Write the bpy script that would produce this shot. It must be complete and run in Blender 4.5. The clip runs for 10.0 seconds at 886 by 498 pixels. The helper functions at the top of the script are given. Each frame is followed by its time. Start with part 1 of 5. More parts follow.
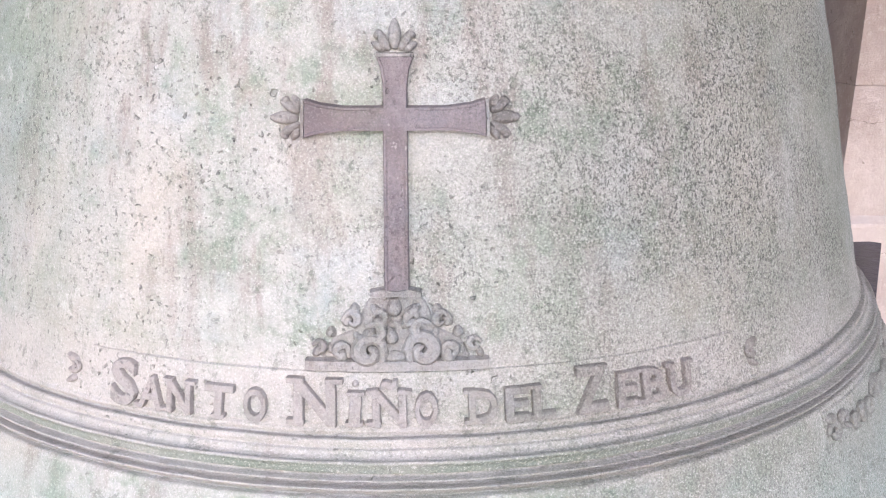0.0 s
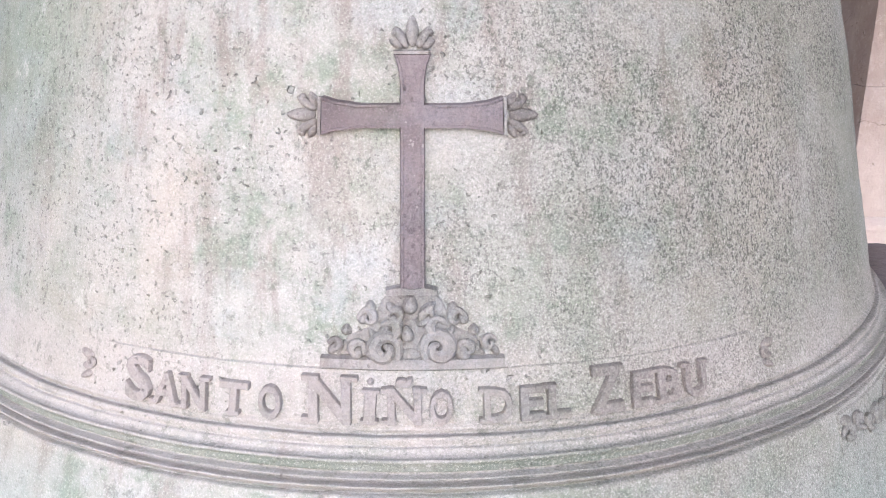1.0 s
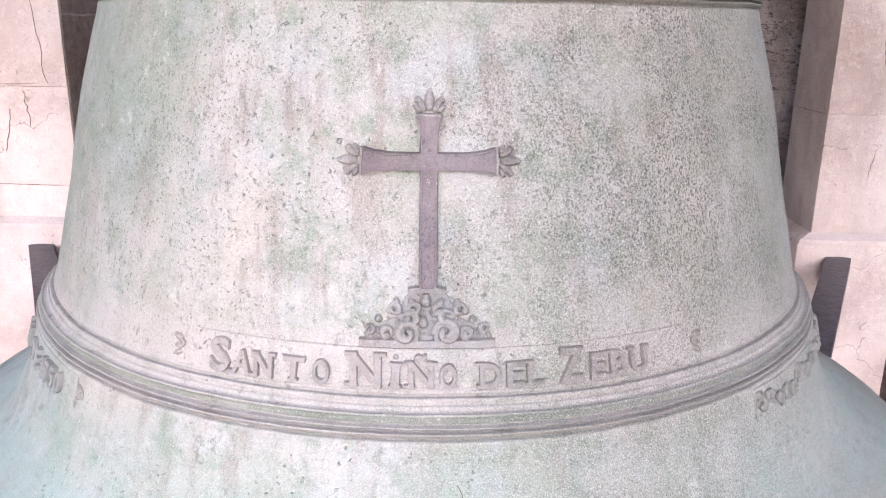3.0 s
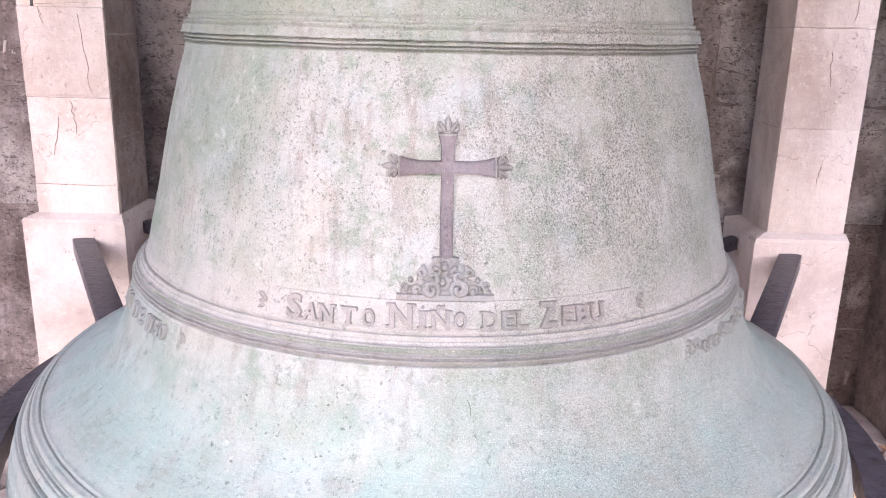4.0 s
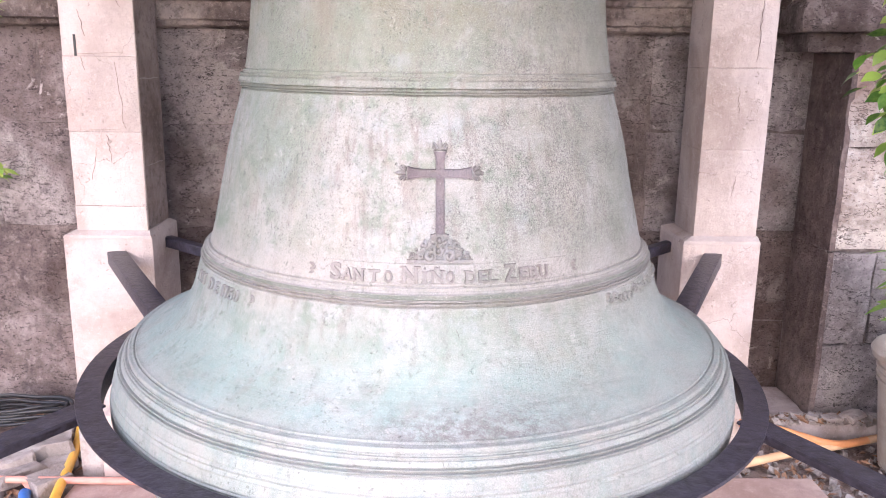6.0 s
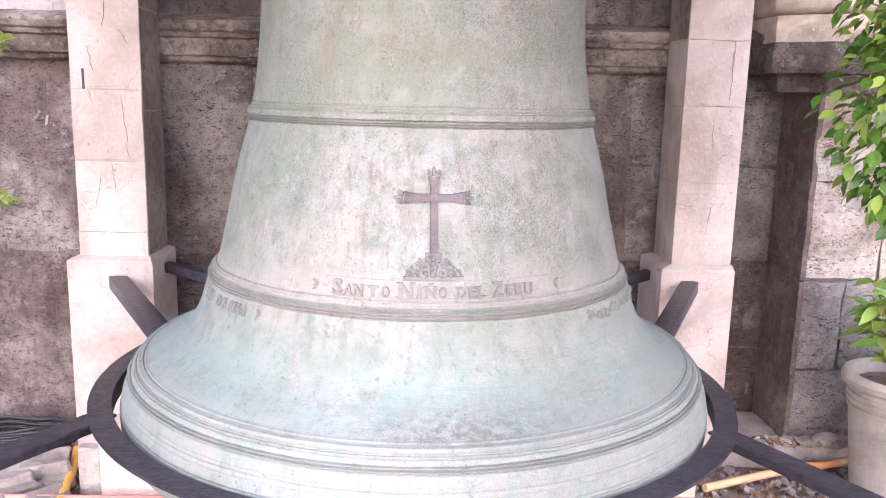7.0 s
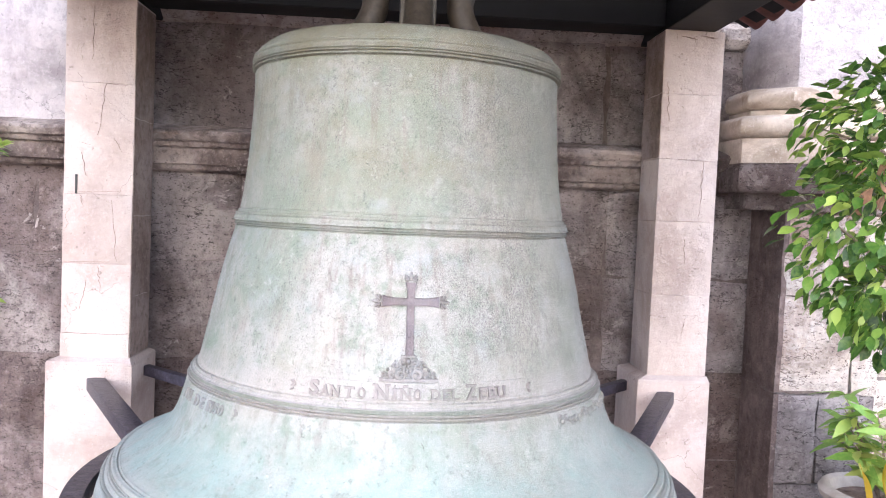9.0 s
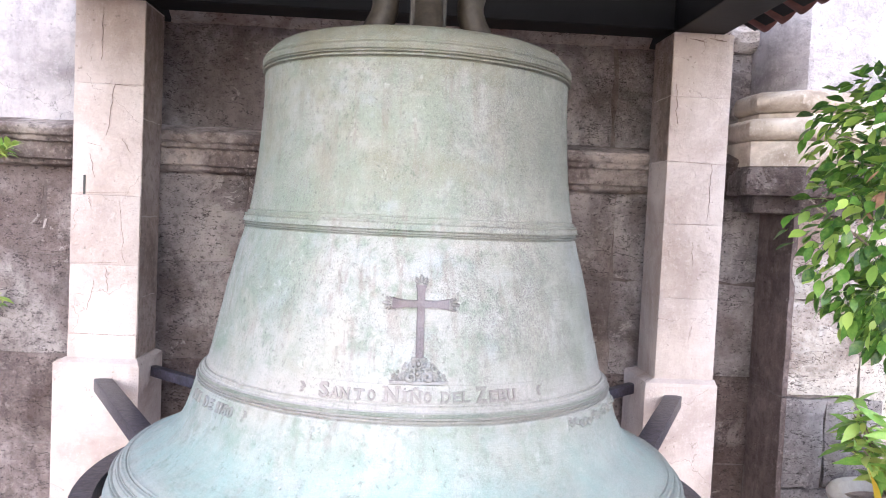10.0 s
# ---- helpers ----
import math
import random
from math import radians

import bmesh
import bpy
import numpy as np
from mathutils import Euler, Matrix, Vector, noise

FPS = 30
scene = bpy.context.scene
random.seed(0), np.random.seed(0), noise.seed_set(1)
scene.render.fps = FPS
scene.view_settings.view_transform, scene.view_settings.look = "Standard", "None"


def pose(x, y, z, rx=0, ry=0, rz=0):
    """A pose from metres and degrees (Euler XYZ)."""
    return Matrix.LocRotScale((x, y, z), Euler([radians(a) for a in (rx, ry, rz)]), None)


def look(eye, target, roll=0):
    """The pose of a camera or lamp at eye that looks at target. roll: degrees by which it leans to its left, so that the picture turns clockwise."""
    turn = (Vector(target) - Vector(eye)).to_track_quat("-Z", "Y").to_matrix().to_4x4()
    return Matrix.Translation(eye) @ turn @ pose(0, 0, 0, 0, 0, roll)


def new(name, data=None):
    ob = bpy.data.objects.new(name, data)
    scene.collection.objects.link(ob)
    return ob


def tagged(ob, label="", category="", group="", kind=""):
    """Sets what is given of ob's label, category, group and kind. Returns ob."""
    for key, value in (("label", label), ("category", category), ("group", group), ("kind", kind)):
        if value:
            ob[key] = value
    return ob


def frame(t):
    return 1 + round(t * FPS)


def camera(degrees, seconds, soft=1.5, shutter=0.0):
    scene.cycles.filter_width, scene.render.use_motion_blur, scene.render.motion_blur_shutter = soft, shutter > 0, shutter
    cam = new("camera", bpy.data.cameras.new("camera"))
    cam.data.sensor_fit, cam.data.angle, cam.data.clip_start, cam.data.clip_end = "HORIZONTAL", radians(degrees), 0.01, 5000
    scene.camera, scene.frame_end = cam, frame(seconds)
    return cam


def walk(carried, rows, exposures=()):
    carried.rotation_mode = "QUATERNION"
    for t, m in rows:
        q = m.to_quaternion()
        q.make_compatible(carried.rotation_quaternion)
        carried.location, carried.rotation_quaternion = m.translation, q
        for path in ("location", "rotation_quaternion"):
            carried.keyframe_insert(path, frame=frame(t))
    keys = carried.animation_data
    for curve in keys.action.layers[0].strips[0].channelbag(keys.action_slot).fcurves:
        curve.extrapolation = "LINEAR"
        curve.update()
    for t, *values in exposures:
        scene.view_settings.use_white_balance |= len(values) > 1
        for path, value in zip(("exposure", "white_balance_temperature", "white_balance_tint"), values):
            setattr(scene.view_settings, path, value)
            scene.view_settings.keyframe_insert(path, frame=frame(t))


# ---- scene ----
cam = camera(57.67, 10.0, soft=1.0)
PATH = [
    (0, (0.0235, -0.0397, 1.3689), (-0.0309, 1.8771, 0.8005), -0.12),
    (0.5, (0.0207, -0.0375, 1.3669), (-0.0410, 1.8783, 0.7961), -0.09),
    (1, (0.0158, -0.0389, 1.3680), (-0.0502, 1.8768, 0.7972), 0.17),
    (1.5, (0.0081, -0.0527, 1.3756), (-0.0584, 1.8639, 0.8081), 0.37),
    (2, (0.0076, -0.0834, 1.3821), (-0.0623, 1.8332, 0.8151), 0.41),
    (2.5, (0.0073, -0.1382, 1.4030), (-0.0486, 1.7817, 0.8456), 0.59),
    (2.7, (0.0121, -0.1676, 1.4113), (-0.0480, 1.7529, 0.8564), 0.71),
    (3.8, (-0.0016, -0.4390, 1.4619), (-0.0380, 1.4874, 0.9257), 1.27),
    (4, (-0.0095, -0.5103, 1.4733), (-0.0418, 1.4162, 0.9370), 1.35),
    (4.5, (-0.0216, -0.6614, 1.4940), (-0.0211, 1.2649, 0.9561), 1.29),
    (5, (-0.0247, -0.7996, 1.5047), (0.0107, 1.1251, 0.9625), 1.09),
    (5.5, (-0.0351, -0.9071, 1.5088), (0.0042, 1.0272, 1.0018), 0.78),
    (7, (-0.0679, -1.1367, 1.5048), (0.0113, 0.8266, 1.1316), 1.38),
    (7.5, (-0.0567, -1.1845, 1.4990), (0.0546, 0.7874, 1.1836), 1.29),
    (8, (-0.0435, -1.2142, 1.4963), (0.0762, 0.7697, 1.2731), 1.21),
    (8.5, (-0.0472, -1.2075, 1.4980), (0.0642, 0.7844, 1.3575), 1.78),
    (9, (-0.0546, -1.2040, 1.4994), (0.0572, 0.7904, 1.4009), 2.44),
    (9.5, (-0.0582, -1.2026, 1.5030), (0.0483, 0.7925, 1.4116), 2.66),
    (10, (-0.0682, -1.1989, 1.4988), (0.0335, 0.7963, 1.4049), 2.66),
]
walk(cam, [(t, look(eye, target, roll)) for t, eye, target, roll in PATH],
     exposures=[(0, 1.83, 6300, 19), (2.5, 1.84, 6320, 22), (4, 1.92, 6330, 26), (7, 1.98, 6370, 25), (10, 2.08, 5960, 15)])

# ---- world, sun, exposure ----
world = bpy.data.worlds.new("sky")
scene.world = world
world.use_nodes = True
wn = world.node_tree.nodes
sky = wn.new("ShaderNodeTexSky")
sky.sky_type = "NISHITA"
sky.sun_disc = False
sky.sun_elevation = radians(28)
sky.sun_rotation = radians(188)
sky.air_density = 1.0
sky.dust_density = 1.0
wn["Background"].inputs[1].default_value = 0.15
world.node_tree.links.new(sky.outputs[0], wn["Background"].inputs[0])
sun_data = bpy.data.lights.new("sun", "SUN")
sun_data.energy = 1.75
sun_data.angle = radians(125)
sun_data.color = (1.0, 0.975, 0.95)
sun = new("sun", sun_data)
sun.matrix_world = look((1.1, -5.0, 4.0), (0, 0.9, 0.8))

# ---- materials ----
def material(name):
    m = bpy.data.materials.new(name)
    m.use_nodes = True
    return m, m.node_tree.nodes, m.node_tree.links, m.node_tree.nodes["Principled BSDF"]


def noise_node(n, l, vec, scale, detail=6, rough=0.6, stretch=None, distort=0.0):
    if stretch:
        mp = n.new("ShaderNodeMapping")
        mp.inputs["Scale"].default_value = stretch
        l.new(vec, mp.inputs[0])
        vec = mp.outputs[0]
    t = n.new("ShaderNodeTexNoise")
    t.inputs["Scale"].default_value = scale
    t.inputs["Detail"].default_value = detail
    t.inputs["Roughness"].default_value = rough
    t.inputs["Distortion"].default_value = distort
    l.new(vec, t.inputs["Vector"])
    return t.outputs["Fac"]


def ramp(n, l, fac, stops):
    r = n.new("ShaderNodeValToRGB")
    e = r.color_ramp.elements
    e[0].position, e[1].position = stops[0][0], stops[-1][0]
    for p, c in stops[1:-1]:
        e.new(p)
    for k, (p, c) in enumerate(stops):
        e[k].position = p
        e[k].color = (*(c if isinstance(c, tuple) else (c, c, c)), 1)
    l.new(fac, r.inputs[0])
    return r.outputs[0]


def mix(n, l, fac, a, b, kind="MIX"):
    m = n.new("ShaderNodeMix")
    m.data_type, m.blend_type = "RGBA", kind
    for sock, v in ((m.inputs["Factor"], fac), (m.inputs["A"], a), (m.inputs["B"], b)):
        if hasattr(v, "is_linked"):
            l.new(v, sock)
        else:
            sock.default_value = v if isinstance(v, (int, float)) else (*v, 1)
    return m.outputs["Result"]


def bump(n, l, height, strength, distance, normal=None):
    b = n.new("ShaderNodeBump")
    b.inputs["Strength"].default_value = strength
    b.inputs["Distance"].default_value = distance
    l.new(height, b.inputs["Height"])
    if normal:
        l.new(normal, b.inputs["Normal"])
    return b.outputs[0]


def place(n):
    return n.new("ShaderNodeNewGeometry").outputs["Position"]


def pits(n, l, vec, scale, size, gate=None):
    """Round pits: 1 in a pit, 0 between."""
    v = n.new("ShaderNodeTexVoronoi")
    v.inputs["Scale"].default_value = scale
    l.new(vec, v.inputs["Vector"])
    out = ramp(n, l, v.outputs["Distance"], [(0.0, 1.0), (size, 0.85), (size * 1.35, 0.0)])
    if gate:
        out = mix(n, l, 1.0, out, gate, "MULTIPLY")
    return out


def patina(name, body, green, brown, pale, olive=(0.205, 0.204, 0.152), teal=(0.232, 0.330, 0.312), grain=1.0):
    m, n, l, p = material(name)
    pos = place(n)
    sep = n.new("ShaderNodeSeparateXYZ")
    l.new(pos, sep.inputs[0])

    def span(axis, a, b):
        r = n.new("ShaderNodeMapRange")
        r.inputs[1].default_value, r.inputs[2].default_value = a, b
        l.new(sep.outputs[axis], r.inputs[0])
        return r.outputs[0]

    def both(a, b):
        return mix(n, l, 1.0, a, b, "MULTIPLY")

    def lay(c, fac, colour):
        return mix(n, l, fac, c, colour)

    big = noise_node(n, l, pos, 5.0, 10, 0.70, distort=0.3)
    c = ramp(n, l, big, [(0.33, green), (0.45, body), (0.55, pale), (0.66, body), (0.76, brown)])
    mid = noise_node(n, l, pos, 21, 9, 0.74)
    c = lay(c, ramp(n, l, mid, [(0.38, 0.85), (0.49, 0.0)]), green)
    c = lay(c, ramp(n, l, mid, [(0.52, 0.0), (0.64, 0.85)]), tuple(k * 1.06 for k in pale))
    # faint drifts of bluish and rosy bloom
    veil2 = noise_node(n, l, pos, 4.0, 7, 0.62, (1, 1, 0.55), distort=0.6)
    c = lay(c, ramp(n, l, veil2, [(0.36, 0.85), (0.50, 0.0)]), tuple(k * f for k, f in zip(body, (0.78, 0.90, 0.78))))
    c = lay(c, ramp(n, l, veil2, [(0.52, 0.0), (0.64, 0.8)]), tuple(k * f for k, f in zip(pale, (1.10, 1.03, 0.97))))
    hue = noise_node(n, l, pos, 9, 8, 0.7, distort=0.2)
    c = lay(c, ramp(n, l, hue, [(0.36, 0.55), (0.47, 0.0)]), tuple(k * f for k, f in zip(pale, (0.86, 0.97, 1.06))))
    c = lay(c, ramp(n, l, hue, [(0.56, 0.0), (0.68, 0.5)]), tuple(k * f for k, f in zip(body, (1.12, 0.97, 0.90))))
    # rain streaks
    streak = noise_node(n, l, pos, 34, 6, 0.65, (1, 1, 0.09))
    c = lay(c, both(ramp(n, l, streak, [(0.50, 0.0), (0.62, 0.70)]), ramp(n, l, big, [(0.42, 0.3), (0.58, 1.0)])), brown)
    # olive-brown flank, verdigris on the flare, olive film on the upper waist
    veil = noise_node(n, l, pos, 6.5, 9, 0.70)
    c = lay(c, both(span("X", 0.03, 0.24), ramp(n, l, veil, [(0.38, 0.05), (0.55, 0.55)])), tuple(k * f for k, f in zip(body, (0.80, 0.80, 0.68))))
    c = lay(c, both(span("X", 0.24, 0.40), ramp(n, l, veil, [(0.36, 0.75), (0.62, 0.30)])), tuple(k * f for k, f in zip(pale, (0.96, 1.0, 1.03))))
    c = lay(c, both(span("X", -0.22, -0.36), ramp(n, l, veil, [(0.42, 0.1), (0.58, 0.5)])), green)
    c = lay(c, both(span("Z", 1.06, 0.92), ramp(n, l, noise_node(n, l, pos, 10, 9, 0.72, distort=0.3), [(0.40, 0.80), (0.60, 0.30)])), teal)
    c = lay(c, both(span("Z", 1.00, 0.86), ramp(n, l, veil, [(0.48, 0.0), (0.64, 0.35)])), tuple(k * 0.98 for k in pale))
    c = lay(c, both(span("Z", 1.42, 1.60), ramp(n, l, veil, [(0.36, 0.95), (0.56, 0.20)])), olive)
    c = lay(c, both(span("Z", 1.80, 1.90), ramp(n, l, veil, [(0.36, 0.85), (0.60, 0.45)])), tuple(k * f for k, f in zip(olive, (0.80, 0.74, 0.66))))
    # lip rubbed to a rosy grey
    c = lay(c, both(span("Z", 0.885, 0.862), ramp(n, l, streak, [(0.40, 0.55), (0.62, 0.15)])), tuple(k * f for k, f in zip(pale, (1.12, 1.03, 1.02))))
    # scoured dark patch low on the flare
    scour = both(both(span("Z", 0.915, 0.878), span("Z", 0.862, 0.872)), both(span("X", -0.22, 0.0), span("X", 0.34, 0.10)))
    c = lay(c, both(scour, ramp(n, l, noise_node(n, l, pos, 60, 8, 0.75, (1, 1, 1.6)), [(0.42, 0.0), (0.56, 0.9)])), (0.15, 0.135, 0.135))
    # raised ring rubbed pale and rosy, its hollow a darker green
    ring = both(span("Z", 1.053, 1.062), span("Z", 1.106, 1.098))
    c = lay(c, both(ring, ramp(n, l, streak, [(0.36, 0.75), (0.64, 0.35)])), tuple(k * f for k, f in zip(pale, (1.08, 1.01, 1.01))))
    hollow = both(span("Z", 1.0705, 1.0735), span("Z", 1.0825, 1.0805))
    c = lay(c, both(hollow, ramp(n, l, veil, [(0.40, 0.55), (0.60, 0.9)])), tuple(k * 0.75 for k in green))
    # lettered stretch, pale and rosy
    c = lay(c, both(both(span("Z", 1.096, 1.104), span("Z", 1.150, 1.130)), ramp(n, l, veil, [(0.40, 0.6), (0.62, 0.15)])), tuple(k * f for k, f in zip(pale, (1.06, 0.99, 0.99))))
    blot = both(ramp(n, l, noise_node(n, l, pos, 88, 6, 0.74, (1, 1, 0.7)), [(0.56, 0.0), (0.62, 0.5 * grain)]), ramp(n, l, noise_node(n, l, pos, 12, 5, 0.65), [(0.42, 0.15), (0.58, 1.0)]))
    c = lay(c, blot, tuple(k * 0.5 for k in green))
    # corroded specks, dense on one side of the bell
    grit = noise_node(n, l, pos, 430, 5, 0.78, (1, 1, 0.75))
    patch = both(ramp(n, l, noise_node(n, l, pos, 8, 7, 0.7), [(0.40, 0.18), (0.54, 1.0)]), ramp(n, l, span("Z", 1.09, 1.17), [(0.0, 0.38), (1.0, 1.0)]))
    side = ramp(n, l, span("X", -0.16, 0.16), [(0.0, 0.22), (0.45, 0.42), (1.0, 1.0)])
    dark = both(both(ramp(n, l, grit, [(0.515, 0.0), (0.555, 0.95 * grain)]), patch), side)
    c = lay(c, dark, tuple(k * 0.24 for k in body))
    fine = noise_node(n, l, pos, 620, 4, 0.8)
    c = lay(c, both(ramp(n, l, fine, [(0.35, 0.75 * grain), (0.47, 0.0)]), side), tuple(k * 0.38 for k in body))
    c = lay(c, both(ramp(n, l, fine, [(0.53, 0.0), (0.64, 0.8 * grain)]), ramp(n, l, side, [(0.0, 0.45), (1.0, 1.0)])), tuple(min(0.75, k * 1.4) for k in pale))
    speck = ramp(n, l, noise_node(n, l, pos, 300, 2, 0.5), [(0.63, 0.0), (0.65, 0.6 * grain)])
    c = lay(c, both(speck, patch), tuple(k * 0.28 for k in body))
    chip = ramp(n, l, noise_node(n, l, pos, 150, 3, 0.6), [(0.69, 0.0), (0.71, 0.4 * grain)])
    c = lay(c, chip, (0.52, 0.51, 0.49))
    scuff = both(ramp(n, l, noise_node(n, l, pos, 26, 8, 0.78, (1, 1, 0.8)), [(0.60, 0.0), (0.64, 0.45 * grain)]), ramp(n, l, noise_node(n, l, pos, 170, 4, 0.75), [(0.44, 0.0), (0.56, 1.0)]))
    c = lay(c, scuff, tuple(min(0.6, k * 1.35) for k in pale))
    warp = n.new("ShaderNodeTexNoise")
    warp.inputs["Scale"].default_value, warp.inputs["Detail"].default_value = 160, 3
    l.new(pos, warp.inputs["Vector"])
    add = n.new("ShaderNodeVectorMath")
    add.operation = "MULTIPLY_ADD"
    add.inputs[1].default_value = (0.009, 0.009, 0.009)
    l.new(warp.outputs["Color"], add.inputs[0])
    l.new(pos, add.inputs[2])
    rag = add.outputs[0]
    hole = pits(n, l, rag, 120, 0.12, ramp(n, l, noise_node(n, l, pos, 11, 3, 0.6), [(0.46, 0.0), (0.56, 1.0)]))
    large = pits(n, l, rag, 36, 0.075, ramp(n, l, noise_node(n, l, pos, 5, 2, 0.5), [(0.54, 0.0), (0.60, 1.0)]))
    hole = mix(n, l, 1.0, hole, large, "LIGHTEN")
    c = mix(n, l, mix(n, l, 0.34 * min(1.0, grain), (0, 0, 0), hole), c, tuple(k * 0.5 for k in body))
    l.new(c, p.inputs["Base Color"])
    p.inputs["Metallic"].default_value = 0.0
    p.inputs["Specular IOR Level"].default_value = 0.2
    l.new(ramp(n, l, mid, [(0.3, 0.82), (0.7, 0.64)]), p.inputs["Roughness"])
    h = bump(n, l, both(grit, side), 0.8, 0.004)
    h = bump(n, l, noise_node(n, l, pos, 130, 4, 0.65, (0.05, 0.05, 1)), 0.35, 0.004, h)
    h = bump(n, l, noise_node(n, l, pos, 40, 5, 0.65), 0.4, 0.005, h)
    inv = n.new("ShaderNodeInvert")
    l.new(hole, inv.inputs["Color"])
    l.new(bump(n, l, inv.outputs[0], 1.0 * min(1.0, grain), 0.004, h), p.inputs["Normal"])
    return m


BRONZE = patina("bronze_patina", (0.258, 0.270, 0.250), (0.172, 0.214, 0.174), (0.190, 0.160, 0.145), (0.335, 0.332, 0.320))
RELIEF = patina("bronze_relief", (0.198, 0.193, 0.186), (0.160, 0.168, 0.154), (0.13, 0.112, 0.108), (0.262, 0.252, 0.246), grain=0.7)
WORN = patina("bronze_worn", (0.138, 0.119, 0.125), (0.132, 0.126, 0.122), (0.100, 0.080, 0.088), (0.190, 0.166, 0.174), grain=0.7)
CROWN = patina("bronze_dark", (0.095, 0.085, 0.068), (0.085, 0.085, 0.068), (0.055, 0.045, 0.038), (0.095, 0.082, 0.066), (0.065, 0.056, 0.044), (0.07, 0.07, 0.06), grain=0.15)


def stone(name, dark, mid, light, pit=0.4, bumpiness=1.0, rand=0.25, zone=None, cracks=0):
    m, n, l, p = material(name)
    pos = place(n)
    big = noise_node(n, l, pos, 2.6, 6, 0.6, distort=0.5)
    c = ramp(n, l, big, [(0.32, dark), (0.5, mid), (0.68, light)])
    stain = noise_node(n, l, pos, 7, 6, 0.65, (1, 1, 0.3))
    c = mix(n, l, ramp(n, l, stain, [(0.5, 0.0), (0.72, 0.65)]), c, dark)
    fine = noise_node(n, l, pos, 60, 6, 0.7)
    c = mix(n, l, ramp(n, l, fine, [(0.55, 0.0), (0.72, 0.6)]), c, light)
    rough = noise_node(n, l, pos, 24, 7, 0.72)
    c = mix(n, l, ramp(n, l, rough, [(0.34, min(0.6, 0.5 * bumpiness)), (0.50, 0.0)]), c, dark)
    c = mix(n, l, ramp(n, l, rough, [(0.56, 0.0), (0.70, 0.5)]), c, light)
    line = None
    if cracks:
        warp = n.new("ShaderNodeTexNoise")
        warp.inputs["Scale"].default_value, warp.inputs["Detail"].default_value = 12, 9
        l.new(pos, warp.inputs["Vector"])
        add = n.new("ShaderNodeVectorMath")
        add.operation = "MULTIPLY_ADD"
        add.inputs[1].default_value = (0.11, 0.11, 0.11)
        l.new(warp.outputs["Color"], add.inputs[0])
        l.new(pos, add.inputs[2])
        v = n.new("ShaderNodeTexVoronoi")
        v.feature = "DISTANCE_TO_EDGE"
        v.inputs["Scale"].default_value = cracks
        l.new(add.outputs[0], v.inputs["Vector"])
        line = mix(n, l, 1.0, ramp(n, l, v.outputs["Distance"], [(0.0, 0.7), (0.002, 0.55), (0.004, 0.0)]), ramp(n, l, noise_node(n, l, pos, 5, 3, 0.6), [(0.50, 0.0), (0.56, 1.0)]), "MULTIPLY")
        c = mix(n, l, line, c, tuple(k * 0.4 for k in dark))
    if zone:
        c = zone(n, l, pos, c)
    wv = n.new("ShaderNodeTexNoise")
    wv.inputs["Scale"].default_value, wv.inputs["Detail"].default_value = 30, 4
    l.new(pos, wv.inputs["Vector"])
    av = n.new("ShaderNodeVectorMath")
    av.operation = "MULTIPLY_ADD"
    av.inputs[1].default_value = (0.07, 0.07, 0.05)
    l.new(wv.outputs["Color"], av.inputs[0])
    l.new(pos, av.inputs[2])
    hole = pits(n, l, av.outputs[0], 34, 0.14, ramp(n, l, noise_node(n, l, pos, 9, 3, 0.6), [(0.5, 0.0), (0.58, 1.0)]))
    hole = mix(n, l, pit, (0, 0, 0), hole)
    c = mix(n, l, hole, c, tuple(k * 0.35 for k in dark))
    info = n.new("ShaderNodeObjectInfo")
    c = mix(n, l, 1.0, c, ramp(n, l, info.outputs["Random"], [(0.0, 1 - rand), (1.0, 1.0)]), "MULTIPLY")
    l.new(c, p.inputs["Base Color"])
    p.inputs["Roughness"].default_value = 0.9
    p.inputs["Specular IOR Level"].default_value = 0.25
    inv = n.new("ShaderNodeInvert")
    l.new(hole, inv.inputs["Color"])
    h = bump(n, l, noise_node(n, l, pos, 16, 8, 0.68), 0.75 * bumpiness, 0.035)
    h = bump(n, l, rough, 0.6 * bumpiness, 0.02, h)
    h = bump(n, l, fine, 0.45 * bumpiness, 0.006, h)
    l.new(bump(n, l, inv.outputs[0], 0.7 * bumpiness, 0.01, h), p.inputs["Normal"])
    return m


